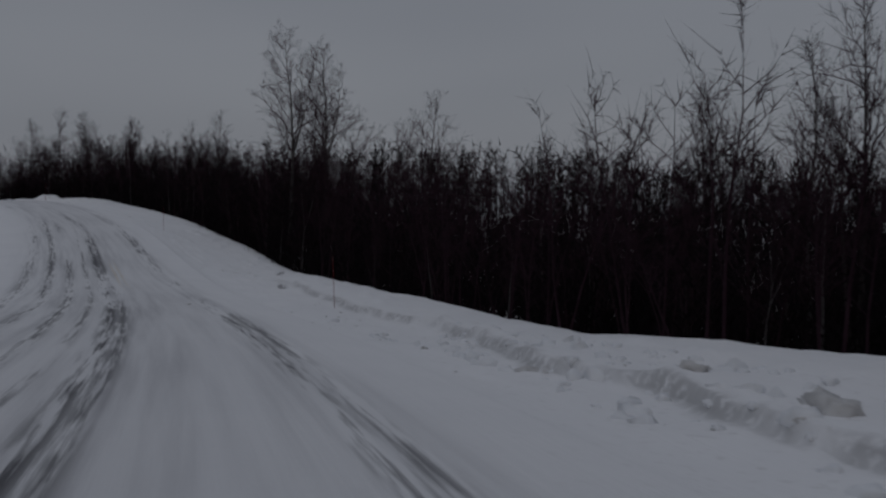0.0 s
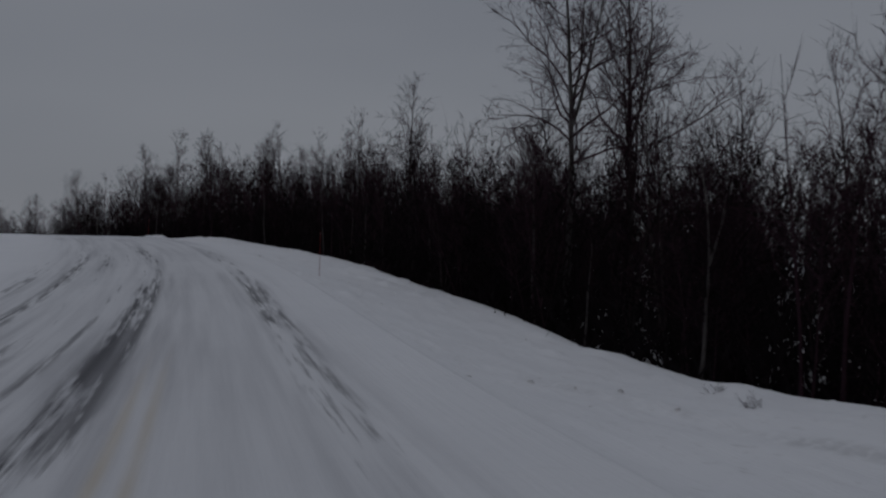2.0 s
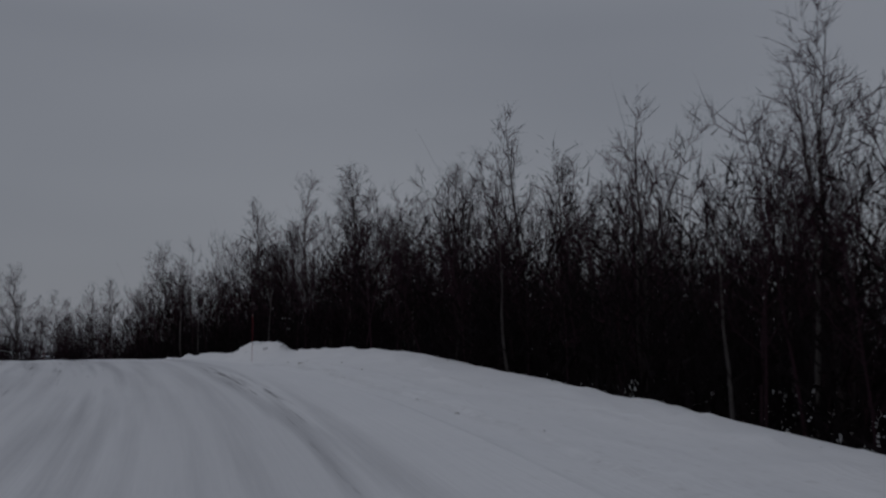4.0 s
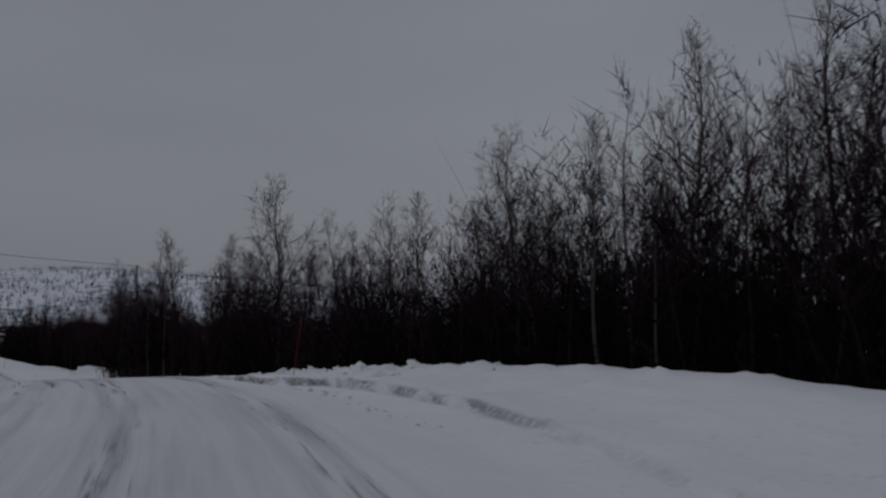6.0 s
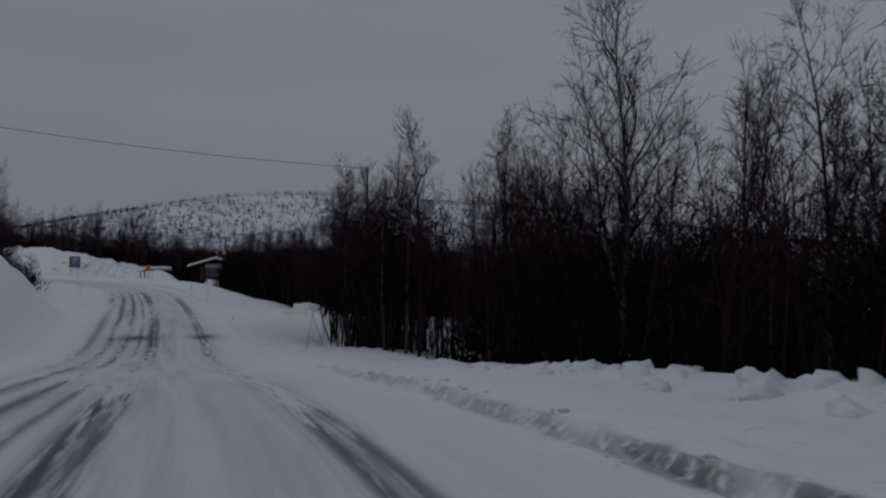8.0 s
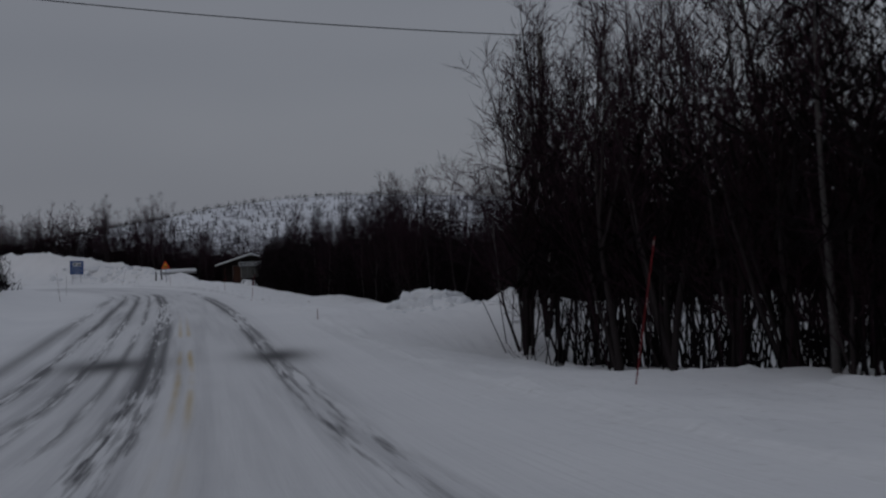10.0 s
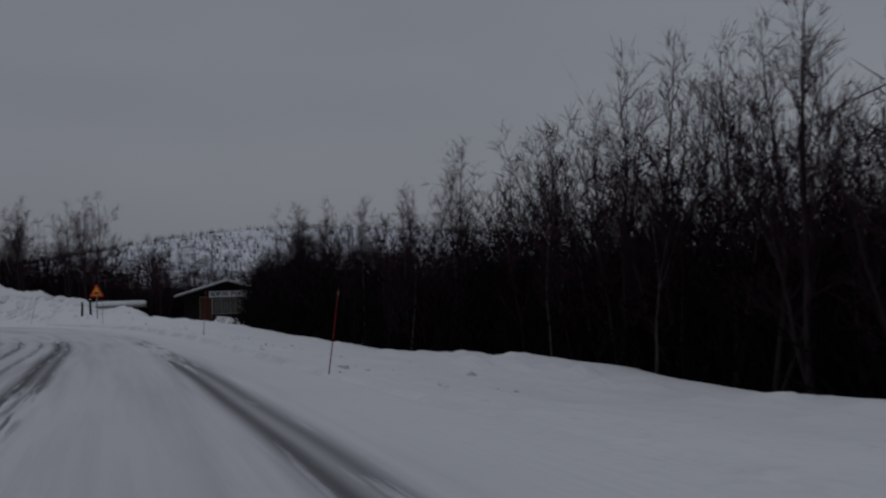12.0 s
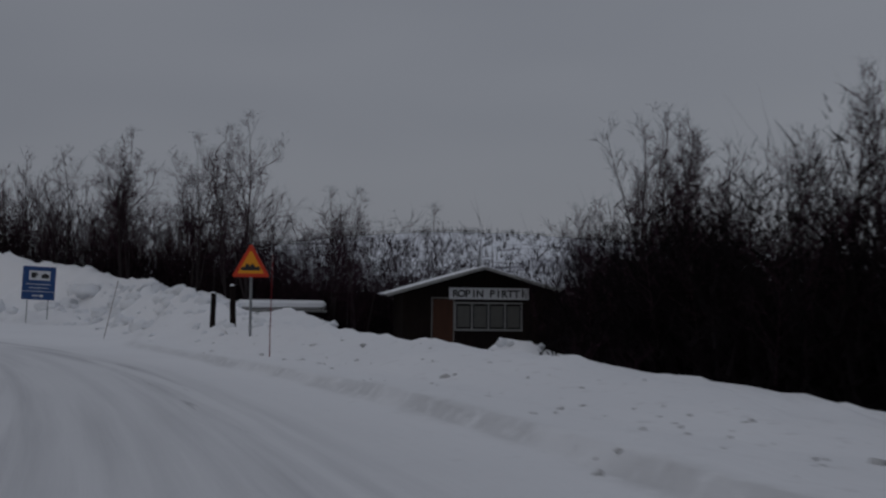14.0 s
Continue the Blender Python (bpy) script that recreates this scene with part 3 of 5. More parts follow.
def bare_tree(seed, height, spread, low, fork, wide, limbs, droop, reach=()):
    """A leafless birch: a trunk mesh, and a crown mesh of limbs that leave the stems at an angle and curve upwards, side branches and fine twigs."""
    rng = random.Random(seed)
    tv, tf, cv, cf = [], [], [], []
    r0 = height * 0.0105
    steps = 14
    main = crooked(rng, Vector((0, 0, -0.3)), Vector((rng.uniform(-.06, .06), rng.uniform(-.06, .06), 1)), height, steps, 0.085, 0.05)
    drift = (main[-1] - main[0]) * Vector((1, 1, 0))
    main = [p - drift * (i / steps) for i, p in enumerate(main)]
    stems = [(main, r0, 0.0)]
    for _ in range(fork):
        k = rng.choice((0, 1, 3, 5, 6, 7))
        a = rng.uniform(0, 6.28)
        st = crooked(rng, main[k], Vector((math.cos(a) * 0.34, math.sin(a) * 0.34, 1)), height * rng.uniform(0.70, 0.92) * (1 - k / 15.5), 10, 0.10, 0.07)
        stems.append((st, r0 * 0.75 * (1 - k / 17), k / steps))
    for st, r, _ in stems:
        n = len(st)
        tube_strip(st, [max(r * (1 - 0.93 * (i / (n - 1)) ** 0.85), 0.008) for i in range(n)], 6, tv, tf)

    def add_limb(p, way, bl, rb, bend=0.34):
        limb = crooked(rng, p, way, bl, 5, bend, 0.08)
        tube_strip(limb, [rb, rb * .82, rb * .66, rb * .5, rb * .36, 0.004], 3, cv, cf)
        some = 2 + int(2.2 * bl)
        for c in range(some + 1):
            u = 0.22 + 0.74 * (c + rng.random()) / some
            u = min(u, 1.0)
            kk = min(int(u * 5), 4)
            p2 = limb[kk].lerp(limb[kk + 1], u * 5 - kk)
            w = (limb[kk + 1] - limb[kk]).normalized()
            side = w.cross(Vector((rng.uniform(-1, 1), rng.uniform(-1, 1), rng.uniform(-1, 1)))).normalized()
            sl = bl * (0.42 * (1.1 - u) + 0.08) * rng.uniform(0.7, 1.35) + 0.22
            sub = crooked(rng, p2, w + side * rng.uniform(0.5, 1.1) + Vector((0, 0, 0.15)), sl, 3, 0.3, 0.05 - droop)
            rs = min(rb * (1 - 0.6 * u) * 0.6, 0.004 + 0.007 * sl)
            base = len(cv)
            flat = (sub[1] - sub[0]).cross(Vector((rng.uniform(-1, 1), rng.uniform(-1, 1), rng.uniform(-1, 1)))).normalized()
            for pt, rr in zip(sub[:3], (rs, rs * 0.8, rs * 0.55)):
                cv.extend((pt + flat * rr, pt - flat * rr))
            cv.append(sub[3])
            cf.extend(((base, base + 1, base + 3, base + 2), (base + 2, base + 3, base + 5, base + 4), (base + 4, base + 5, base + 6)))
            for _ in range(2 + int(6.5 * sl)):
                u2 = 0.15 + 0.85 * rng.random()
                k2 = min(int(u2 * 3), 2)
                p3 = sub[k2].lerp(sub[k2 + 1], u2 * 3 - k2)
                w3 = (sub[k2 + 1] - sub[k2]).normalized() + Vector((rng.uniform(-.8, .8), rng.uniform(-.8, .8), rng.uniform(-.5, .7) - droop * 4))
                tip = p3 + w3.normalized() * (0.22 + 0.28 * rng.random() + 0.14 * sl)
                twig(cv, cf, p3, tip, 0.0155, 1, rng.uniform(0, 6.28))
                p4 = p3.lerp(tip, rng.uniform(0.2, 0.8))
                w4 = w3 + Vector((rng.uniform(-1, 1), rng.uniform(-1, 1), rng.uniform(-.8, .8) - droop * 5))
                twig(cv, cf, p4, p4 + w4.normalized() * rng.uniform(0.18, 0.46), 0.0140, 1, rng.uniform(0, 6.28))

    for st, r, begun in stems:
        n = len(st) - 1
        size = (st[-1] - st[0]).length
        first = max(0.06, (low - begun) / (1 - begun))
        many = max(7, int(limbs * (size / height) ** 1.1))
        for b in range(many):
            q = first + (0.985 - first) * ((b + rng.random()) / many) ** 0.9
            k = min(int(q * n), n - 1)
            p = st[k].lerp(st[k + 1], q * n - k)
            a = b * 2.4 + rng.uniform(-0.7, 0.7)
            ang = wide * (1.2 - 0.75 * q) * rng.uniform(0.75, 1.25)
            bl = size * (spread * (1 - q) ** 0.7 * min(1.0, 0.5 + (q - first) * 2.4) + 0.035) * rng.uniform(0.6, 1.3)
            rb = min(r * (1 - 0.93 * q ** 0.85) * 0.60 + 0.004, 0.008 + 0.014 * bl)
            add_limb(p, Vector((math.cos(a) * math.sin(ang), math.sin(a) * math.sin(ang), math.cos(ang))), bl, rb)
    for up, way, bl, rb in reach:
        k = min(int((up + 0.3) / height * steps), steps - 1)
        add_limb(main[k], way, bl, rb, 0.42)
    return tv, tf, cv, cf


def make_tree(seed, height, spread, low, fork, wide, limbs, droop, bark, label, reach=()):
    tv, tf, cv, cf = bare_tree(seed, height, spread, low, fork, wide, limbs, droop, reach)
    ob = thing("birch_tree", Matrix.Identity(4), label, "tree", "bare trees beside the road")
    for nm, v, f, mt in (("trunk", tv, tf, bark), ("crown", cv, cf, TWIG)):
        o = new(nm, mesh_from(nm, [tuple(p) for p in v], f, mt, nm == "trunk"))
        o.parent = ob
    return ob


# ---------------------------------------------------------------- the wood
KINDS = (
    # seed, height, spread, low, fork, wide, limbs, droop, bark, words
    (1, 18.0, 0.33, 0.22, 2, 1.25, 36, 0.03, PALE_BARK, "tall leafless birch with pale bark and upswept limbs"),
    (2, 11.0, 0.23, 0.34, 0, 0.70, 30, 0.00, PALE_BARK, "slender leafless birch with a narrow pointed crown"),
    (3, 9.0, 0.27, 0.20, 3, 0.50, 17, -0.02, BARK, "many-stemmed leafless birch with a broom-like twiggy crown"),
    (4, 11.0, 0.32, 0.34, 1, 0.85, 21, 0.01, BARK, "leafless forked birch with dark bark in the wood"),
    (5, 9.0, 0.44, 0.26, 3, 1.10, 13, 0.04, BARK, "bushy leafless birch with several crooked stems"),
    (6, 11.0, 0.24, 0.46, 0, 0.80, 28, 0.00, PALE_BARK, "thin leafless birch with a bare lower trunk"),
    (7, 9.5, 0.28, 0.18, 2, 0.60, 19, -0.02, BARK, "dense leafless birch with steep rising branches"),
    (8, 14.0, 0.37, 0.20, 1, 0.90, 32, 0.01, PALE_BARK, "tall leafless birch with an open oval crown"),
)
PROTOS = [make_tree(*k) for k in KINDS]
used_protos = set()


def plant(kind, s, d, height, turn, lean=0.0, sink=0.15):
    p = spot(s, d, -sink)
    q = height / KINDS[kind][1]
    m = pose(p.x, p.y, p.z, lean, lean * 0.4, turn)
    if kind not in used_protos:
        used_protos.add(kind)
        ob = PROTOS[kind]
        ob.matrix_world = m
    else:
        ob = copy_thing(PROTOS[kind], m)
    w = q ** 0.8 if q > 1 else q
    ob.scale = (w, w, q)
    return ob


# trees that stand out: kind, along, across, height, lean
for k, s, d, h, lean in (
        # past the start
        (3, 23.7, 16.1, 10.8, 0), (6, 29.7, 18.0, 9.0, 3), (1, 31.3, 20.0, 11.4, 0), (3, 39.0, 22.5, 11.7, -9), (5, 43.0, 22.9, 11.4, 0), (1, 48.4, 20.1, 9.8, 2), (1, 52.7, 20.1, 9.8, -3), (3, 64.5, 18.4, 13.2, 0),
        (1, 74.6, 20.1, 12.4, 0), (3, 78.8, 20.5, 12.0, 0), (6, 78.7, 17.1, 11.5, 0), (0, 88.0, 14.6, 19.2, 0), (0, 88.6, 17.6, 18.4, 1), (6, 85.5, 16.2, 13.0, 0), (3, 83.4, 17.0, 12.0, 4), (2, 91.0, 15.0, 11.5, 0),
        (3, 103.0, 13.1, 11.7, 0), (2, 106.0, 14.6, 10.2, 0), (2, 114.6, 14.0, 10.7, 0), (6, 123.0, 14.0, 9.8, 0), (2, 131.9, 14.0, 10.3, 0), (6, 137.0, 14.5, 9.6, 0),
        # round the bend
        (1, 142.7, 18.0, 10.1, 0), (3, 151.7, 22.2, 12.3, 0), (3, 157.2, 23.4, 13.2, 6), (6, 157.3, 20.0, 12.2, 0), (0, 166.7, 23.6, 14.8, 0), (2, 162.4, 16.8, 10.0, 0), (1, 172.4, 23.4, 16.0, 0), (6, 170.0, 19.5, 11.5, 0),
        (7, 178.5, 22.3, 15.2, 0), (1, 186.0, 16.1, 8.8, 0), (7, 191.0, 20.6, 13.9, 0), (5, 198.2, 18.8, 11.6, 0), (6, 199.3, 13.1, 8.9, 0), (1, 198.8, 15.1, 8.2, 2), (1, 208.9, 19.2, 11.3, 0), (7, 210.8, 14.6, 14.9, 0),
        (6, 211.3, 14.1, 9.6, 0), (3, 214.7, 14.0, 10.2, 0), (6, 217.7, 13.1, 10.0, 0), (5, 233.6, 17.5, 13.2, 0), (5, 239.4, 14.1, 14.6, 8), (6, 251.0, 15.1, 13.4, 0), (3, 226.0, 14.5, 11.0, 0),
        (6, 243.0, 18.0, 12.0, 0), (3, 236.0, 19.0, 12.2, 0), (2, 230.0, 18.0, 11.4, 0), (6, 224.0, 17.0, 11.0, 0), (3, 247.0, 20.0, 12.2, 0), (2, 240.0, 21.0, 12.0, 0), (6, 221.0, 15.5, 10.2, 0),
        # past the pole
        (4, 266.6, 15.0, 7.4, 0), (5, 263.0, 16.5, 9.0, 0), (2, 271.5, 12.4, 7.6, 0), (3, 271.9, 14.1, 8.8, 0), (2, 274.3, 12.6, 8.0, 0), (6, 276.3, 11.8, 7.8, 0), (2, 278.0, 12.0, 7.4, 0), (6, 280.8, 12.8, 8.2, 0), (2, 283.2, 13.0, 8.5, 0),
        (2, 285.4, 12.6, 8.5, 0), (6, 288.0, 13.2, 8.2, 0), (1, 291.5, 13.4, 8.0, 0), (3, 298.4, 12.9, 8.5, 0), (1, 300.3, 13.2, 7.8, 0), (6, 302.4, 13.4, 7.4, 0), (5, 306.0, 13.0, 7.0, 0), (5, 311.8, 13.4, 7.8, 0), (1, 314.6, 16.8, 9.0, 0),
        (2, 319.2, 14.4, 7.2, 0), (2, 324.4, 14.6, 7.0, 0), (5, 326.4, 15.8, 7.2, 0), (3, 329.0, 17.0, 6.8, 0), (2, 333.0, 18.4, 7.0, 0), (2, 328.3, 20.0, 8.2, 0),
        # about the cabin and beyond it
        (3, 357.0, 41.0, 11.5, 0), (2, 352.0, 38.0, 10.5, 0), (6, 347.0, 36.0, 10.5, 0), (6, 343.4, 26.0, 10.8, 0), (3, 341.0, 24.5, 10.0, 0), (2, 345.0, 30.0, 11.4, 0), (3, 338.5, 23.0, 8.6, 0),
        (4, 361.0, 32.0, 11.0, 0), (4, 347.0, 32.0, 9.8, 0), (4, 364.3, 21.7, 10.6, 0), (4, 367.8, 23.3, 11.5, 0), (3, 371.8, 24.0, 10.5, 0), (4, 357.8, 23.5, 9.5, 0), (4, 376.0, 23.0, 10.8, 0), (4, 381.0, 26.0, 10.6, 0), (6, 387.0, 24.0, 11.0, 0),
        (3, 393.0, 25.0, 10.5, 0), (4, 361.2, 24.5, 10.0, 0), (4, 370.0, 22.8, 10.4, 0), (3, 374.0, 25.0, 10.6, 0), (4, 378.5, 24.6, 10.5, 0), (3, 383.0, 23.4, 10.4, 0), (4, 386.0, 26.0, 10.6, 0), (6, 390.0, 24.6, 11.0, 0), (4, 396.0, 24.2, 10.8, 0), (3, 399.0, 26.0, 11.0, 0)):
    plant(k, s, d, h, (s * 37) % 360, lean)

# clump close by the road
rng = random.Random(15)
for k, s, d, h, t in ((2, 249.0, 10.5, 12.0, 140), (6, 249.6, 11.2, 11.5, 250), (4, 250.4, 11.6, 10.5, 80), (2, 247.4, 10.8, 9.5, 300), (4, 246.5, 11.8, 11.5, 200), (2, 240.0, 9.9, 10.5, 10), (3, 237.7, 10.1, 10.8, 120), (6, 238.8, 10.8, 10.0, 170), (2, 233.0, 10.6, 9.0, 80), (5, 231.0, 10.2, 9.0, 40), (1, 229.0, 10.8, 9.5, 110), (6, 227.2, 11.0, 9.0, 310), (6, 235.0, 10.6, 9.5, 220), (3, 242.5, 10.6, 9.5, 60)):
    plant(k, s, d, h, t, sink=0.4)

for i in range(14):
    plant((2, 6)[i % 2], 228.5 + 20.5 * rng.random(), 10.0 + 2.6 * rng.random(), rng.uniform(5.0, 8.6), rng.uniform(0, 360), rng.uniform(-4, 4), sink=0.4)

# an old birch at the clump's end, one crooked limb reaching out towards the road
old_tip, old_foot = spot(249.5, 6.9, 4.1), spot(248.0, 9.9, 2.6)
old_birch = make_tree(77, 9.0, 0.30, 0.30, 2, 1.0, 15, 0.03, BARK, "old leafless birch with a crooked limb reaching towards the road",
                      ((2.9, old_tip - old_foot - Vector((0, 0, 0.9)), 4.3, 0.060), (4.4, old_tip - old_foot, 3.4, 0.045)))
old_birch.matrix_world = Matrix.Translation(spot(248.0, 9.9, -0.3))


def by_cabin(s, d):
    """Whether a place lies in the clearing before the cabin."""
    p = spot(s, d)
    gx, gy = p.x + 158.0, p.y - 313.0
    along, across = gx * 0.37 - gy * 0.93, gx * 0.93 + gy * 0.37
    return -10 < along < 34 and -7.5 < across < 3.6


WOOD_S = (-10, 226, 229, 243, 244, 256, 262, 272, 273, 320, 328, 334, 339, 346, 351, 352, 460)
WOOD_D = (11.6, 11.6, 9.9, 9.9, 17.5, 17.5, 15.5, 15.5, 12.2, 12.2, 13.4, 15.8, 18.6, 23.2, 31.0, 24.0, 24.0)
# the rest of the wood: its height along the road
BULK_S = (-10, 20, 60, 85, 110, 135, 150, 165, 180, 192, 215, 235, 246, 254, 272, 285, 300, 320, 345, 370, 400, 440)
BULK_H = (9.4, 9.8, 10.3, 11.2, 10.8, 10.4, 11.2, 11.6, 10.2, 9.8, 10.4, 10.6, 6.4, 7.8, 8.6, 9.0, 8.2, 7.5, 7.2, 10.0, 11.0, 11.0)
rng = random.Random(5)
for i in range(88):
    s = -6 + 452 * (i + rng.random()) / 88
    near = 11.5 if s < 240 or s > 256 else 14.0
    if 150 < s < 188:
        near = 15.0
    if s > 336:
        near = 19.0
    d = near + abs(rng.gauss(0, 1)) * 8 + rng.random() * 3
    if 318 < s < 352:
        d = max(d, float(np.interp(s, WOOD_S, WOOD_D)) + 1.5)
    if by_cabin(s, d):
        d = 38 + rng.random() * 12
    h = float(np.interp(s, BULK_S, BULK_H)) * rng.uniform(0.66, 1.0) * (0.8 if s < 70 else 1.0)
    plant(rng.randrange(7), s, d, h, rng.uniform(0, 360), rng.uniform(-3, 3))
# fuller stretches
for i in range(30):
    s = 98 + 140 * (i + rng.random()) / 30
    d = 12.2 + 7 * rng.random() + (3.0 if 150 < s < 180 else 0.0)
    plant(rng.randrange(7), s, d, float(np.interp(s, BULK_S, BULK_H)) * rng.uniform(0.66, 0.98), rng.uniform(0, 360), rng.uniform(-3, 3))
for i in range(14):
    s = 276 + 52 * (i + rng.random()) / 14
    plant(rng.randrange(7), s, 13.4 + 6 * rng.random(), float(np.interp(s, BULK_S, BULK_H)) * rng.uniform(0.72, 1.05), rng.uniform(0, 360), rng.uniform(-3, 3))
# front row, its trunks seen against the dark
for i in range(34):
    s = 20 + 292 * (i + rng.random()) / 34
    if 168 < s < 205 or 243 < s < 274:
        continue
    plant((0, 1, 5, 2, 6)[i % 5], s, 11.2 + 1.2 * rng.random(), float(np.interp(s, BULK_S, BULK_H)) * rng.uniform(0.42, 0.66) * (0.55 if s < 56 else 1.0), rng.uniform(0, 360), rng.uniform(-5, 5))
# beyond the road, on its left
for i in range(22):
    s = 218 + 8.4 * i + rng.uniform(-3, 3)
    plant(rng.randrange(7), s, -12.5 - abs(rng.gauss(0, 1)) * 7, rng.uniform(5.5, 7.5), rng.uniform(0, 360), rng.uniform(-3, 3))

for k, s, d, h in ((2, 276, -16.5, 12.5), (4, 281, -15.6, 13.0), (6, 285, -16.5, 12.0), (3, 289, -15.2, 11.5), (2, 293, -15.6, 10.5), (4, 297, -14.8, 9.5), (6, 302, -15.5, 8.5), (2, 308, -16, 8.0)):
    plant(k, s, d, h, s * 53 % 360)


def blades(P, E, r0):
    """Thin three-sided tapering stems from places P to E: their verts and faces."""
    n = len(P)
    w = E - P
    w /= np.linalg.norm(w, axis=1)[:, None] + 1e-9
    a = np.cross(w, np.array([0.31, 0.83, 0.46]))
    a /= np.linalg.norm(a, axis=1)[:, None] + 1e-9
    b = np.cross(w, a)
    r0 = np.asarray(r0)[:, None] if np.ndim(r0) else r0
    V = np.stack([P + a * r0, P + (-0.5 * a + 0.866 * b) * r0, P + (-0.5 * a - 0.866 * b) * r0, E], 1).reshape(-1, 3)
    o = 4 * np.arange(n)[:, None]
    F = np.concatenate([o + np.array([[0, 1, 3]]), o + np.array([[1, 2, 3]]), o + np.array([[2, 0, 3]])], 0)
    return V, F


def joined(name, parts_, material, label, category):
    V, F, base = [], [], 0
    for v, f in parts_:
        V.append(v)
        F.append(f + base)
        base += len(v)
    V, F = np.concatenate(V), np.concatenate(F)
    me = bpy.data.meshes.new(name)
    me.vertices.add(len(V))
    me.vertices.foreach_set("co", V.astype(np.float32).ravel())
    me.loops.add(3 * len(F))
    me.loops.foreach_set("vertex_index", F.astype(np.int32).ravel())
    me.polygons.add(len(F))
    me.polygons.foreach_set("loop_start", np.arange(0, 3 * len(F), 3, dtype=np.int32))
    me.materials.append(material)
    me.update(calc_edges=True)
    me.validate()
    return tagged(new(name, me), label, category, kind="stuff")


def prisms(P, E, r0, r1):
    """Three-sided tapering pieces of stem from places P to E."""
    n = len(P)
    w = E - P
    w /= np.linalg.norm(w, axis=1)[:, None] + 1e-9
    a = np.cross(w, np.array([0.31, 0.83, 0.46]))
    a /= np.linalg.norm(a, axis=1)[:, None] + 1e-9
    b = np.cross(w, a)
    r0, r1 = np.asarray(r0)[:, None], np.asarray(r1)[:, None]
    dirs = [a, -0.5 * a + 0.866 * b, -0.5 * a - 0.866 * b]
    V = np.stack([P + q * r0 for q in dirs] + [E + q * r1 for q in dirs], 1).reshape(-1, 3)
    o = 6 * np.arange(n)[:, None]
    F = np.concatenate([o + np.array([[i, (i + 1) % 3, 3 + i]]) for i in range(3)] + [o + np.array([[(i + 1) % 3, 3 + (i + 1) % 3, 3 + i]]) for i in range(3)], 0)
    return V, F


def slivers(r, P, E, width):
    """The thinnest twigs, one sliver each, turned at random."""
    n = len(P)
    w = E - P
    a = np.cross(w, r.randn(n, 3))
    a *= (np.asarray(width) / 2)[..., None] / (np.linalg.norm(a, axis=1)[:, None] + 1e-9)
    V = np.stack([P - a, P + a, E], 1).reshape(-1, 3)
    return V, np.arange(3 * n).reshape(n, 3)


def thicket(r, base, heights, n_branch, n_twig, thick, fat=0.021):
    """Young leafless birches by the hundred: crooked stems, upswept branches and fine twigs."""
    n = len(base)
    h = heights[:, None]
    steps = 4
    knee = [base]
    way = np.column_stack([r.randn(n, 2) * 0.10, np.ones(n)])
    for k in range(steps):
        way = way + np.column_stack([r.randn(n, 2) * 0.07, np.zeros(n)])
        knee.append(knee[-1] + way * h / steps)
    K = np.stack(knee, 1)
    out = []
    for k in range(steps):
        out.append(prisms(K[:, k], K[:, k + 1], thick * heights * (1 - 0.23 * k), thick * heights * (1 - 0.23 * (k + 1))))
    low = 0.12 + 0.25 * r.rand(n, 1)
    q = low + (0.98 - low) * r.rand(n, n_branch)
    a = r.rand(n, n_branch) * 6.283
    wide = 0.75 + 0.6 * r.rand(n, 1)
    bl = h * wide * (0.23 * np.sin(np.clip((q - 0.02) / 0.98, 0, 1) ** 0.8 * 3.05) + 0.05) * (0.6 + 0.7 * r.rand(n, n_branch))
    bl = np.minimum(bl, 1.1 + 0.6 * r.rand(n, n_branch))
    i = np.minimum((q * steps).astype(int), steps - 1)
    rows_ = np.arange(n)[:, None]
    f = (q * steps - i)[..., None]
    bp = K[rows_, i] * (1 - f) + K[rows_, i + 1] * f
    steep = 0.5 + 0.7 * r.rand(n, n_branch)
    mid = bp + np.stack([np.cos(a) * steep, np.sin(a) * steep, 0.8 * np.ones_like(a)], -1) * bl[..., None] * 0.5
    a = a + r.randn(n, n_branch) * 0.5
    be = mid + np.stack([np.cos(a) * steep * 0.6, np.sin(a) * steep * 0.6, 0.9 + 0.3 * r.randn(n, n_branch)], -1) * bl[..., None] * 0.5
    P, M, E = bp.reshape(-1, 3), mid.reshape(-1, 3), be.reshape(-1, 3)
    L = bl.reshape(-1)
    out.append(prisms(P, M, 0.008 + 0.006 * L, 0.005 + 0.004 * L))
    out.append(blades(M, E, 0.005 + 0.004 * L))
    u = r.rand(len(P), n_twig, 1)
    tp = np.where(u < 0.4, P[:, None] + (M - P)[:, None] * u / 0.4, M[:, None] + (E - M)[:, None] * (u - 0.4) / 0.6)
    way = (E - P) / (L[:, None] + 1e-6)
    size = (0.28 + 0.20 * L)[:, None, None] * (0.5 + r.rand(len(P), n_twig, 1))
    te = tp + (way[:, None] * 0.65 + r.randn(len(P), n_twig, 3) * 0.55) * size
    out.append(slivers(r, tp.reshape(-1, 3), te.reshape(-1, 3), np.full(len(P) * n_twig, fat)))
    return out


def in_wood(r, reach):
    s = -8 + 455 * r.rand()
    d = float(np.interp(s, WOOD_S, WOOD_D)) + reach * r.rand() ** 1.7
    if by_cabin(s, d):
        d = 40 + 10 * r.rand()
    return s, d


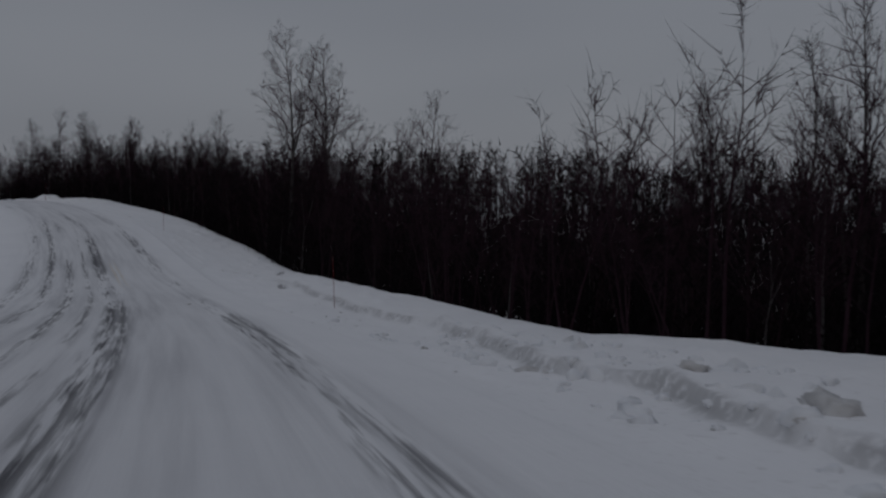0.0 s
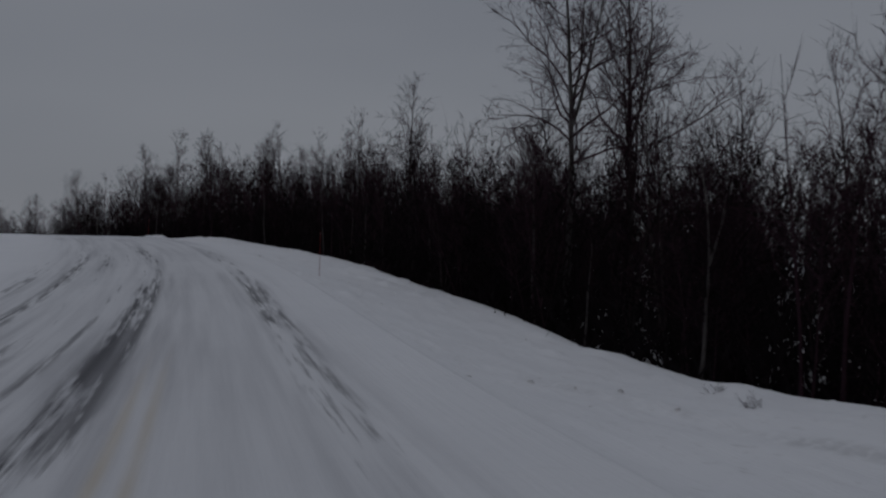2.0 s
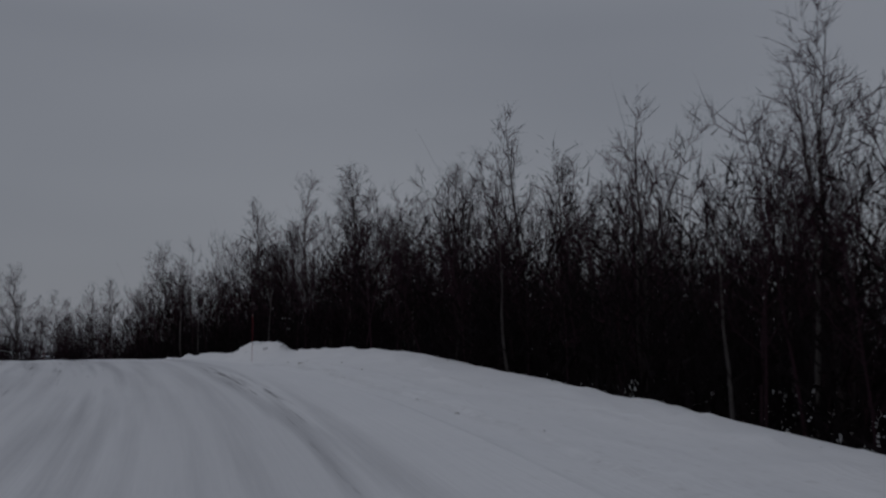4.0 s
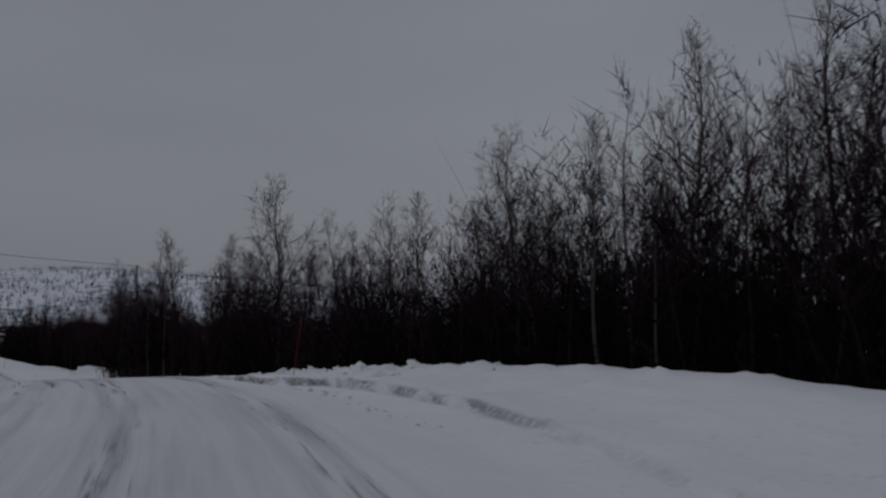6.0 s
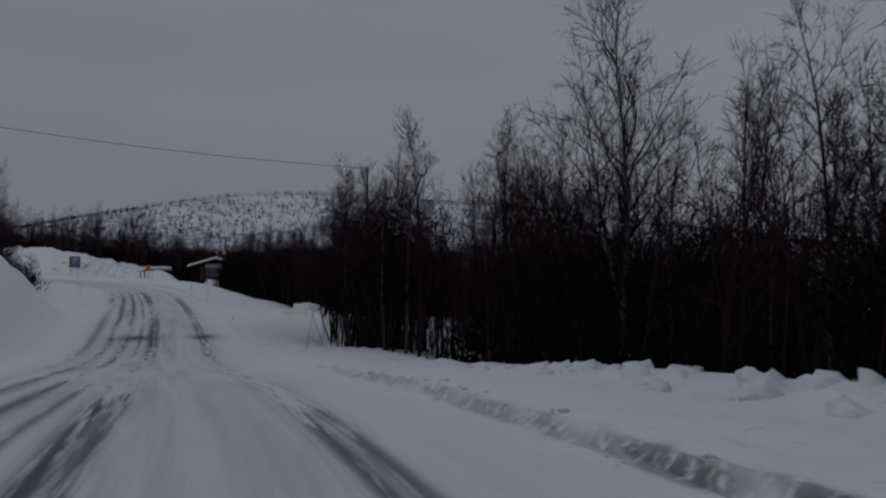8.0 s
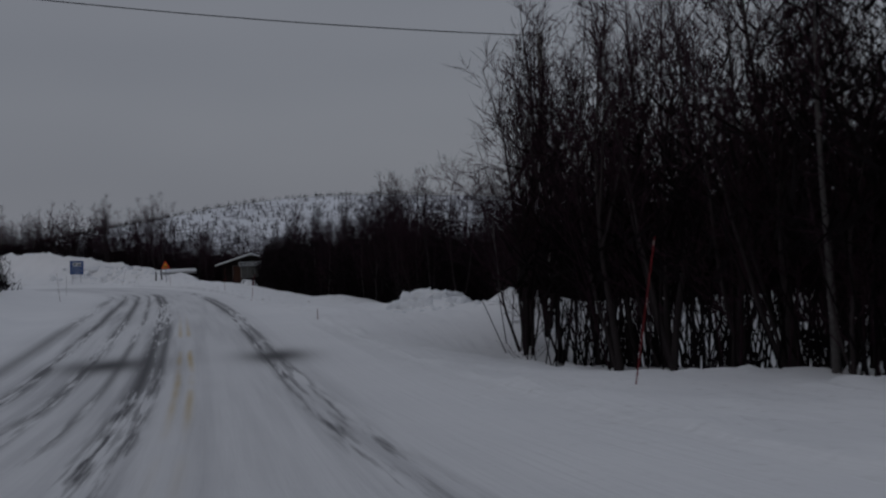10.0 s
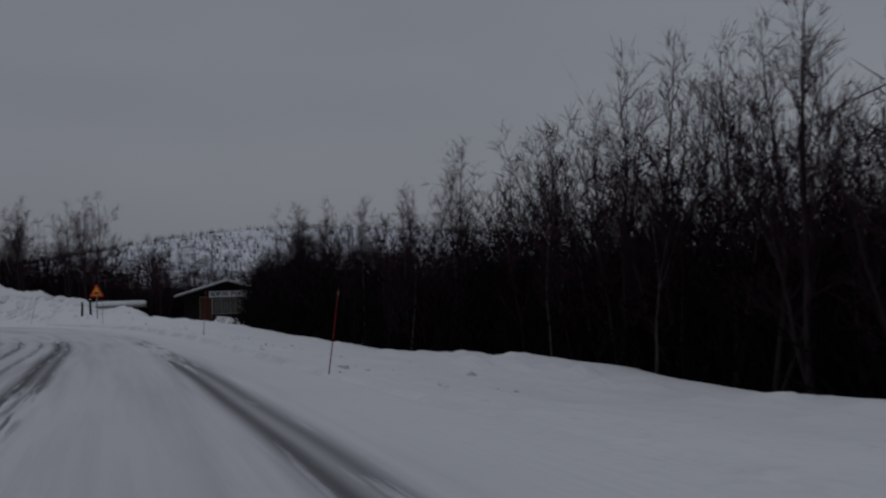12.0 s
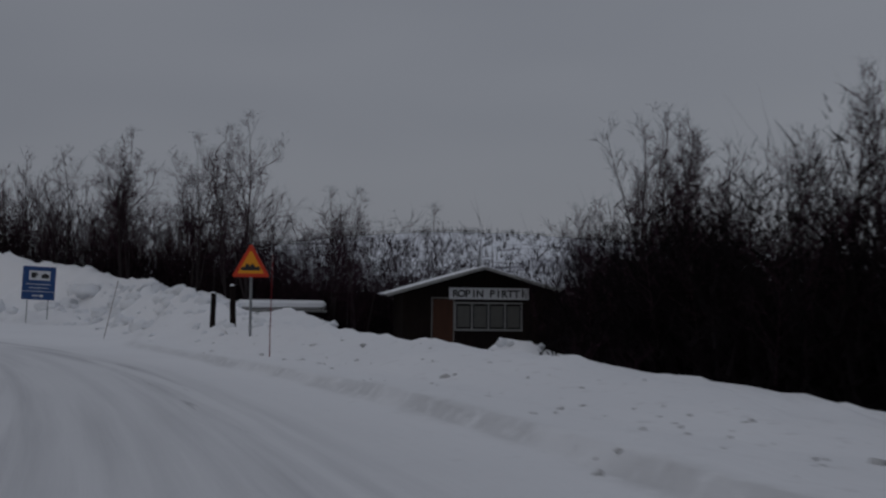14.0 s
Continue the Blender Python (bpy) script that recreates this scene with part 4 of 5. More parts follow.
r = np.random.RandomState(8)
bases, highs = [], []
for _ in range(1950):
    s, d = in_wood(r, 32)
    bases.append(spot(s, d, -0.2))
    highs.append(float(np.interp(s, BULK_S, BULK_H)) * (float(np.interp(d, (11, 15, 22), (0.34, 0.46, 0.56))) + 0.36 * r.rand() ** 1.3))
joined("young_birch_wood", thicket(r, np.array(bases), np.array(highs), 14, 12, 0.0086), TWIG, "dense leafless young birches behind the snowbank", "woods")


# the wood behind the high bank past the cabin
bases, highs = [], []
for _ in range(400):
    s, d = 356 + 58 * r.rand(), 24 + 11 * r.rand()
    if not by_cabin(s, d):
        bases.append(spot(s, d, -0.2))
        highs.append(6.8 + 3.8 * r.rand())
joined("young_birches_past_cabin", thicket(r, np.array(bases), np.array(highs), 14, 12, 0.0075), TWIG, "dense leafless young birches behind the high snowbank", "woods")

# thinner wood further back
bases, highs = [], []
for _ in range(1250):
    s, d = 320 * r.rand(), 30 + 42 * r.rand()
    bases.append(spot(s, 30, -0.2) + (spot(s, 29) - spot(s, 28)) * (d - 30) * Vector((1, 1, 0)))
    highs.append(float(np.interp(s, BULK_S, BULK_H)) * (0.62 + 0.34 * r.rand()))
# wide near-black slivers close the gaps with the wood's inner shade
joined("deep_wood", thicket(r, np.array(bases), np.array(highs), 11, 7, 0.015, 0.10), SHADE_DARK_SCRUB, "leafless birch wood deep behind the road, its shade put into the near-black colour", "woods")


def scrub(name, count, twigs, place_at, seed, label, lift=-0.25):
    """Tangled undergrowth: crooked stems and thin twigs by the thousand, joined."""
    r = np.random.RandomState(seed)
    P, E, W, SP, SE = [], [], [], [], []
    for _ in range(count):
        s, d, h = place_at(r)
        c = np.array(spot(s, d, lift))
        up = r.rand(twigs) ** 1.15 * 0.9
        off = r.randn(twigs, 2) * (0.80 - 0.60 * up[:, None])
        p = np.column_stack([c[0] + off[:, 0], c[1] + off[:, 1], c[2] + h * up])
        P.append(p)
        E.append(p + np.column_stack([r.randn(twigs, 2) * 0.55, 0.35 + 0.9 * r.rand(twigs)]) * ((0.48 + 0.08 * h * r.rand(twigs)) * (1.15 - 0.78 * up))[:, None])
        # slivers widen downwards, so the wood's shaded foot closes to near-black
        W.append(0.028 + 0.17 * (1 - up) ** 1.5 * r.rand(twigs))
        sp = np.column_stack([c[0] + r.randn(5) * 0.4, c[1] + r.randn(5) * 0.4, np.full(5, c[2] - lift - 0.25)])
        SP.append(sp)
        SE.append(sp + np.column_stack([r.randn(5, 2) * 0.22, np.ones(5)]) * (h * (0.5 + 0.5 * r.rand(5)))[:, None])
    P, E, W, SP, SE = (np.concatenate(q) for q in (P, E, W, SP, SE))
    return joined(name, [slivers(r, P, E, W), blades(SP, SE, np.full(len(SP), 0.026))], SHADE_DARK_SCRUB, label, "undergrowth")


def low_wood(r):
    s, d = in_wood(r, 24)
    if s < 50:
        d += 2.6
    while 226 < s < 258 and d < 18:
        s, d = in_wood(r, 24)
    return s, d + 0.4, (0.48 + 0.38 * r.rand()) * float(np.interp(s, BULK_S, BULK_H))


scrub("undergrowth", 2600, 118, low_wood, 9, "leafless scrub filling the wood behind the snowbank, coloured near-black for the shade there")
def cabin_wood(r):
    """Denser growth from the pole to the clearing before the cabin."""
    s = 272 + 72 * r.rand()
    d = float(np.interp(s, WOOD_S, WOOD_D)) + 0.5 + 12 * r.rand() ** 1.5
    return s, d, (0.64 + 0.32 * r.rand()) * float(np.interp(s, BULK_S, BULK_H))


def end_wood(r):
    """Growth behind the high bank past the cabin."""
    s = 356 + 88 * r.rand()
    d = 24.5 + 16 * r.rand()
    return s, d if not by_cabin(s, d) else 44.0, 5.4 + 3.4 * r.rand()


scrub("undergrowth_by_clearing", 520, 130, cabin_wood, 29, "dark dense scrub beside the cabin clearing")
scrub("undergrowth_past_cabin", 760, 110, end_wood, 30, "dark scrub under the birches past the cabin")

scrub("undergrowth_on_rise", 110, 120, lambda r: (275 + 38 * r.rand(), -15 - 5 * r.rand(), 4.5 + 2.5 * r.rand()), 31, "dark scrub on the rise beyond the road")


def beside_cabin(r):
    """Growth between the cabin and the road's wood."""
    s = 337 + 8 * r.rand()
    return s, 20.5 + (s - 337) * 0.55 + 4.0 * r.rand(), 4.6 + 2.4 * r.rand()


scrub("undergrowth_beside_cabin", 120, 130, beside_cabin, 33, "dark dense scrub close beside the cabin")
scrub("undergrowth_in_clump", 90, 130, lambda r: (229 + 20 * r.rand(), 10.2 + 3.2 * r.rand(), 5.0 + 2.6 * r.rand()), 34, "tangled dark twigs in the clump beside the road", 2.0)


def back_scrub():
    """The dark heart of the wood: coarse tangled growth behind the front trees, near-black to stand for the shade
    there.
    """
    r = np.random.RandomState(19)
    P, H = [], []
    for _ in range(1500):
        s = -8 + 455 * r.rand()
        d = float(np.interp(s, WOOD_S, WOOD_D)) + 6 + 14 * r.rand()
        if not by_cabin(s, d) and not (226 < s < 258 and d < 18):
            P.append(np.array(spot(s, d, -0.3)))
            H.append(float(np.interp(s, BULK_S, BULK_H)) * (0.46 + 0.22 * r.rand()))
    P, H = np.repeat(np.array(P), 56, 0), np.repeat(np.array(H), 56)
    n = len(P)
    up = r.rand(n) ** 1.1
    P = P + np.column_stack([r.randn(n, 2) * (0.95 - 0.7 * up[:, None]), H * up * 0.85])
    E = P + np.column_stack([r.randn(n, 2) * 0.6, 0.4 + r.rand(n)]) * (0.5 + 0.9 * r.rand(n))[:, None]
    return joined("scrub_wood", [slivers(r, P, E, 0.045 + 0.20 * (1 - up) ** 1.5 * r.rand(n))], SHADE_DARK_SCRUB, "tangled near-black scrub added as shade deep in the birch wood", "undergrowth")


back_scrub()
scrub("undergrowth_beyond_road", 620, 100, lambda r: (222 + 190 * r.rand(), -12.5 - 14 * r.rand(), 3.6 * (0.7 + 0.5 * r.rand())), 10, "dark leafless scrub beyond the road")

# ---------------------------------------------------------------- the far fell
def build_fell():
    cx, cy = -405.0, 593.0
    n, m = 110, 60
    wx, wy = Vector((0.77, 0.64, 0)), Vector((-0.64, 0.77, 0))
    V = []
    for i in range(n):
        for j in range(m):
            u, v = (i / (n - 1) - 0.5) * 1100, (j / (m - 1) - 0.5) * 520
            h = 31 * math.exp(-((u - 60) / 240) ** 2 if u > 60 else -(max(0, 60 - u) / 150) ** 2) * math.exp(-(v / 190) ** 2) + 9 * math.exp(-((u + 360) / 160) ** 2 - (v / 170) ** 2)
            V.append((cx + wx.x * u + wy.x * v, cy + wx.y * u + wy.y * v, -12.5 + h))
    A = np.array(V)
    A[:, 2] += 2.2 * fbm(A[:, 0] * 0.012, A[:, 1] * 0.012, 41)
    F = [(i * m + j, (i + 1) * m + j, (i + 1) * m + j + 1, i * m + j + 1) for i in range(n - 1) for j in range(m - 1)]
    me = mesh_from("fell", A.tolist(), F, FELL, True)
    return tagged(new("backdrop", me), "distant snow-covered fell dotted with dark birch scrub", "hill", kind="structure"), A.reshape(n, m, 3)


fell, fell_grid = build_fell()


def fell_scrub():
    r = np.random.RandomState(12)
    n, m = fell_grid.shape[:2]
    i, j = r.randint(0, n - 1, 34000), r.randint(0, int(m * 0.56), 34000)
    u, v = r.rand(34000, 1), r.rand(34000, 1)
    p = fell_grid[i, j] * (1 - u) * (1 - v) + fell_grid[i + 1, j] * u * (1 - v) + fell_grid[i, j + 1] * (1 - u) * v + fell_grid[i + 1, j + 1] * u * v
    high = np.clip((p[:, 2] + 12) / 34, 0, 1.2)
    dens = fbm(p[:, 0] * 0.02, p[:, 1] * 0.02, 44)
    p = p[r.rand(34000) < np.clip(1.4 - 1.2 * high, 0.05, 1) * (0.62 + 0.9 * dens)]
    k = len(p)
    out = []
    for _ in range(3):
        e = p + np.column_stack([r.randn(k) * 0.4, r.randn(k) * 0.4, 0.9 + 2.0 * r.rand(k)])
        out.append(slivers(r, p + r.randn(k, 3) * np.array([0.4, 0.4, 0.0]), e, 0.12 + 0.2 * r.rand(k)))
    return joined("fell_scrub", out, SHADE_DARK_SCRUB, "low dark birch scrub scattered over the far snowy fell", "scrub")


fell_scrub()


def far_forest():
    """The wooded land between the road and the fell."""
    r = np.random.RandomState(14)
    k = 520
    ang, rad = np.radians(5 + 75 * r.rand(k)), 55 + 210 * r.rand(k) ** 1.3
    x, y = -160 - rad * np.sin(ang), 305 + rad * np.cos(ang)
    base = np.column_stack([x, y, np.full(k, -8.0)])
    tangle = np.repeat(base, 56, 0) + np.column_stack([r.randn(56 * k, 2) * 1.6, 4.2 * r.rand(56 * k)])
    tips = tangle + np.column_stack([r.randn(56 * k, 2) * 0.6, 0.5 + r.rand(56 * k)])
    low = slivers(r, tangle, tips, 0.22 + 0.26 * r.rand(56 * k))
    return joined("far_forest", [low] + thicket(r, base, 4.5 + 3.0 * r.rand(k), 8, 4, 0.012, 0.08), TWIG, "distant dark birch wood below the fell", "woods")


far_forest()

# ---------------------------------------------------------------- snow stakes


def snow_stake(s, d, height, lean, turn, red, label):
    p = spot(s, d)
    ob = thing("snow_stake", pose(p.x, p.y, p.z, 0, lean, heading(s) + turn), label, "marker stake", "snow stakes along the verge")
    part("pole", rod(0.012, 0.009, height + 0.25, (0, 0, -0.25), 8, 0.004, int(s)), RED_PAINT if red else DARK_STAKE, ob)
    part("reflector", rod(0.0122, 0.0120, 0.07, (0, 0, height - 0.12), 8, 0, 0, 1), STAKE_TOP, ob, "pale reflective band")
    return ob


for s, d, h, lean, red in ((43.4, 7.15, 2.0, -2, True), (93.4, 5.95, 1.9, 1, True), (145.5, 7.95, 2.2, 1, True), (179.5, 5.75, 2.05, 8, True), (229.6, 6.05, 2.2, 10, True),
                           (252.2, 3.9, 0.38, 2, True), (278.9, 3.65, 1.5, 8, True), (305.1, 4.23, 1.8, 4, True), (330.2, 4.3, 2.0, 1, True)):
    snow_stake(s, d, h, lean, 0, red, "thin red snow stake leaning in the verge" if abs(lean) > 2 else "thin red snow stake upright in the verge")
for s, d, h, lean in ((346.9, 5.2, 2.0, 13), (291.0, -7.6, 1.9, -4), (320.0, -7.2, 1.7, 3)):
    snow_stake(s, d, h, lean, 0, False, "thin dark snow stake tilted in the roadside snow")


def clods(name, material, seed, where, label):
    """Broken lumps of ploughed snow, joined."""
    r = np.random.RandomState(seed)
    bm = bmesh.new()
    bmesh.ops.create_icosphere(bm, subdivisions=2, radius=1.0)
    base = np.array([v.co[:] for v in bm.verts])
    tri = np.array([[v.index for v in f.verts] for f in bm.faces])
    bm.free()
    out = []
    for s, d, size in where(r):
        bump = 1 + 1.1 * fbm(base[:, 0] * 1.9 + r.rand() * 50, base[:, 1] * 1.9 + base[:, 2] * 1.7 + r.rand() * 50, seed)
        a = r.rand() * 6.28
        v = base * bump[:, None] * np.array([0.9 + 0.7 * r.rand(), 0.7 + 0.4 * r.rand(), 0.6 + 0.3 * r.rand()]) * size
        v = np.column_stack([v[:, 0] * math.cos(a) - v[:, 1] * math.sin(a), v[:, 0] * math.sin(a) + v[:, 1] * math.cos(a), v[:, 2]])
        out.append((v + np.array(spot(s, d, -size * 0.12)), tri))
    return joined(name, out, material, label, "snow clods")


def edge_line(r):
    # single blocks thrown out at the start, and crumbs on the road
    got = [(18.2, 5.75, 0.17), (18.6, 5.95, 0.13), (17.9, 5.9, 0.10), (33.5, 0.80, 0.07), (33.7, 0.98, 0.045), (10.7, 6.7, 0.28), (11.4, 6.9, 0.20), (12.2, 7.4, 0.22), (14.6, 6.9, 0.20), (16.4, 8.0, 0.18), (281.7, 4.5, 0.10), (282.0, 7.3, 0.10)]
    for lo, hi, d0, sp, n in ((4, 45, 6.0, 0.8, 60), (128, 150, 6.4, 1.2, 26), (160, 203, 4.3, 0.22, 150), (160, 203, 9.2, 0.5, 50), (203, 232, 9.0, 0.8, 20), (276, 300, 5.0, 0.8, 60), (300, 338, 5.0, 0.7, 130), (60, 130, 6.5, 1.6, 50)):
        for _ in range(n):
            got.append((lo + (hi - lo) * r.rand(), d0 + sp * r.randn(), 0.018 + 0.045 * r.rand() ** 2.5))
    return got


def heap_lumps(r):
    got = []
    for s0, d0, sp, n, big in ((149, 10, 1.3, 26, 0.16), (253, 11.2, 1.6, 16, 0.12), (267.0, 11.9, 2.0, 80, 0.26), (265.4, 11.0, 2.4, 60, 0.42), (263.0, 10.4, 2.2, 60, 0.20), (342.3, 18.2, 1.5, 18, 0.2), (12, 6.6, 2.5, 40, 0.16), (19, 7.0, 3.0, 50, 0.15), (28, 7.2, 3.0, 40, 0.10), (176, 9.3, 2.2, 26, 0.24), (183, 9.3, 2.2, 28, 0.26), (190, 9.3, 2.2, 30, 0.28), (197, 9.3, 2.2, 26, 0.26), (204, 9.3, 2.2, 20, 0.22), (372, 17.6, 3.2, 70, 0.50), (364, 14.4, 3.0, 60, 0.45), (355, 11.4, 2.6, 50, 0.40), (347, 8.2, 2.2, 36, 0.30), (339, 6.4, 2.0, 24, 0.14)):
        for _ in range(n):
            got.append((s0 + sp * r.randn(), float(np.clip(d0 + sp * 0.5 * r.randn(), d0 - 1.6, d0 + 1.6)), 0.06 + big * r.rand() ** 2))
    return got


clods("dirty_snow_clods", DIRTY_SNOW, 61, edge_line, "small grey clods of ploughed snow along the verge")
clods("snow_clods", SNOW, 62, heap_lumps, "white lumps of ploughed snow on the banks")


def twig_tuft(s, d, height, n, seed, lean):
    rng = random.Random(seed)
    p = spot(s, d)
    ob = thing("twig_tuft", pose(p.x, p.y, p.z, 0, lean, rng.uniform(0, 360)), "small tuft of dark bare twigs poking through the snow", "shrub", "bare tufts in the verge")
    for k in range(n):
        a = rng.uniform(0, 6.28)
        v, f = [], []
        pts = crooked(rng, Vector((rng.uniform(-.15, .15), rng.uniform(-.15, .15), -0.1)), Vector((math.cos(a) * 0.8, math.sin(a) * 0.8, 1)), height * rng.uniform(0.6, 1.1), 4, 0.2, 0.0)
        tube_strip(pts, [0.008, 0.007, 0.006, 0.005, 0.002], 4, v, f)
        for _ in range(3):
            q = rng.choice(pts[1:4])
            tube_strip([q, q + Vector((rng.uniform(-.2, .2), rng.uniform(-.2, .2), rng.uniform(0.05, .25)))], [0.005, 0.002], 3, v, f)
        o = new("twig", mesh_from("twig", [tuple(x) for x in v], f, TWIG))
        o.parent = ob
    return ob


for k, (s, d, h, n, lean) in enumerate(((53.0, 6.7, 0.45, 9, 30), (62.0, 8.3, 0.3, 6, 20), (64.5, 9.0, 0.35, 6, -10), (100.5, 10.4, 0.9, 10, 10), (102.4, 10.8, 1.1, 12, 0), (104.5, 11.0, 1.0, 12, 5), (99.0, 10.2, 0.7, 8, 0),
                                        (92.0, 10.2, 0.6, 8, 0), (243.8, 8.6, 1.2, 12, 0), (251.5, 11.6, 0.8, 10, 0), (329.0, 10.6, 1.0, 12, 0), (327.5, 10.8, 0.9, 10, 0))):
    twig_tuft(s, d, h, n, 70 + k, lean)

# ---------------------------------------------------------------- power line


def utility_pole(p, height, turn):
    ob = thing("utility_pole", pose(p.x, p.y, p.z, 0, 0, turn), "tall grey weathered wooden utility pole in the snowbank", "utility pole")
    part("pole", rod(0.145, 0.10, height + 0.5, (0, 0, -0.5), 14, 0.006, 3, 10), GREY_WOOD, ob)
    part("insulator_bracket", rod(0.02, 0.02, 0.30, (0.14, 0, height - 0.35), 8), STEEL, ob, "small steel bracket")
    return ob


POLE = spot(257.9, 14.2)
utility_pole(POLE, 11.0, heading(252))
POLE_3 = spot(331.5, 35.0)
utility_pole(POLE_3, 7.6, heading(330))
POLE_2 = spot(262.0, -20.0)
utility_pole(POLE_2, 13.3, heading(262))


def cable(a, b, sag, label):
    verts, faces = [], []
    pts = [a.lerp(b, k / 40) - Vector((0, 0, sag * 4 * (k / 40) * (1 - k / 40))) for k in range(41)]
    tube_strip(pts, [0.022] * 41, 6, verts, faces)
    return tagged(new("power_cable", mesh_from("power_cable", [tuple(v) for v in verts], faces, CABLE, True)), label, "cable")


cable(POLE + Vector((0, 0, 10.9)), POLE_2 + Vector((0, 0, 13.0)), 0.5, "black overhead cable sagging across the road")
cable(POLE + Vector((0, 0, 8.3)), POLE_3 + Vector((0, 0, 7.0)), 1.6, "black overhead cable running from the pole over the wood")

# ---------------------------------------------------------------- signs


def facing(p, eye=(-120.0, 240.0)):
    """The turn about z that lets a thing's -y side face a point of the road."""
    return math.degrees(math.atan2(eye[1] - p[1], eye[0] - p[0])) + 90


def warning_sign(p):
    ob = thing("warning_sign", pose(p.x, p.y, p.z, 0, 0, facing(p) - 4), "triangular red-edged yellow warning sign with dark pictogram", "road sign")
    part("post", rod(0.035, 0.035, 2.6, (0, 0.05, -0.8), 12, 0, 0, 2), STEEL, ob)
    r3 = math.sqrt(3)

    def tri(side, cut):
        h = side * r3 / 2
        pts = [(-side / 2, 0), (side / 2, 0), (0, h)]
        out = []
        for k in range(3):
            a, b, c = pts[k - 1], pts[k], pts[(k + 1) % 3]
            for q in (a, c):
                l = math.hypot(q[0] - b[0], q[1] - b[1])
                out.append((b[0] + (q[0] - b[0]) * cut / l, b[1] + (q[1] - b[1]) * cut / l))
        return out

    z0 = 1.05
    face = part("border", plate(tri(0.95, 0.05), 0.02, (0, 0, z0)), SIGN_RED, ob, "red sheet-metal triangle border")
    part("yellow_field", plate(tri(0.66, 0.02), 0.008, (0, -0.008, z0 + 0.085)), SIGN_YELLOW, face, "yellow inner triangle")
    bm = plate([(-0.22, 0), (0.21, 0), (0.25, 0.04), (0.20, 0.10), (0.12, 0.08), (0.08, 0.14), (0.03, 0.17), (-0.02, 0.10), (-0.07, 0.17), (-0.12, 0.15), (-0.14, 0.08), (-0.19, 0.09), (-0.25, 0.03)], 0.004, (0.0, -0.014, z0 + 0.16))
    part("pictogram", bm, BLACK, face, "small black vehicle pictogram")
    part("rear_rail", box((0.5, 0.02, 0.04), (0, 0.03, z0 + 0.28), 0.004), STEEL, ob)
    return ob


warning_sign(Vector((-147.93, 287.37, -4.02)))


def service_sign(p):
    ob = thing("service_sign", pose(p.x, p.y, p.z, 0, 2.5, facing(p) + 4), "blue service sign with white pictogram panel and arrow", "road sign")
    for x in (-0.55, 0.55):
        part("post", rod(0.03, 0.03, 3.2, (x, 0.05, -0.9), 10, 0, 0, 2), STEEL, ob)
    W, H, z0 = 1.75, 1.85, 0.75
    board = part("board", box((W, 0.03, H), (0, 0, z0 + H / 2), 0.01), SIGN_BLUE, ob)
    part("white_panel", box((1.12, 0.01, 0.52), (0.03, -0.019, z0 + 1.35), 0.003), SIGN_WHITE, board, "white pictogram panel")
    cup = plate([(-0.13, -0.15), (0.10, -0.15), (0.13, 0.13), (0.20, 0.10), (0.22, -0.02), (0.14, -0.06), (0.14, 0.16), (-0.16, 0.16), (-0.16, 0.10)], 0.006, (-0.27, -0.031, z0 + 1.35))
    part("pictogram", cup, BLACK, board, "black cup pictogram")
    lens = plate([(-0.20, -0.13), (0.20, -0.13), (0.20, 0.08), (0.10, 0.08), (0.05, 0.15), (-0.05, 0.15), (-0.10, 0.08), (-0.20, 0.08)], 0.006, (0.32, -0.031, z0 + 1.33))
    part("pictogram", lens, BLACK, board, "black square pictogram")
    part("bar", box((1.3, 0.008, 0.035), (0, -0.019, z0 + 0.86), 0), SIGN_WHITE, board)
    part("bar", box((1.0, 0.008, 0.035), (0, -0.019, z0 + 0.66), 0), SIGN_WHITE, board)
    part("line", box((W * 0.96, 0.008, 0.03), (0, -0.019, z0 + 0.46), 0), SIGN_WHITE, board)
    arrow = plate([(-0.30, -0.03), (0.14, -0.03), (0.14, -0.10), (0.32, 0.0), (0.14, 0.10), (0.14, 0.03), (-0.30, 0.03)], 0.006, (0.0, -0.022, z0 + 0.22))
    part("arrow", arrow, SIGN_WHITE, board, "white arrow")
    return ob


service_sign(Vector((-182.19, 307.8, -4.62)))

# two old posts in the snow
for s, d, h, tilt in ((340.0, 6.2, 0.95, 1), (337.6, 5.9, 1.0, -2)):
    p = spot(s, d)
    ob = thing("wooden_post", pose(p.x, p.y, p.z, 0, tilt, 30), "dark weathered wooden post standing in the snowbank", "post", "old posts in the snow")
    part("shaft", rod(0.085, 0.075, h + 0.4, (0, 0, -0.4), 12, 0.006, int(s), 5), DARK_WOOD, ob)
    part("snow_cap", rod(0.075, 0.03, 0.05, (0, 0, h), 10, 0, 0, 2), SNOW, ob, "small cap of snow")

# ---------------------------------------------------------------- buildings


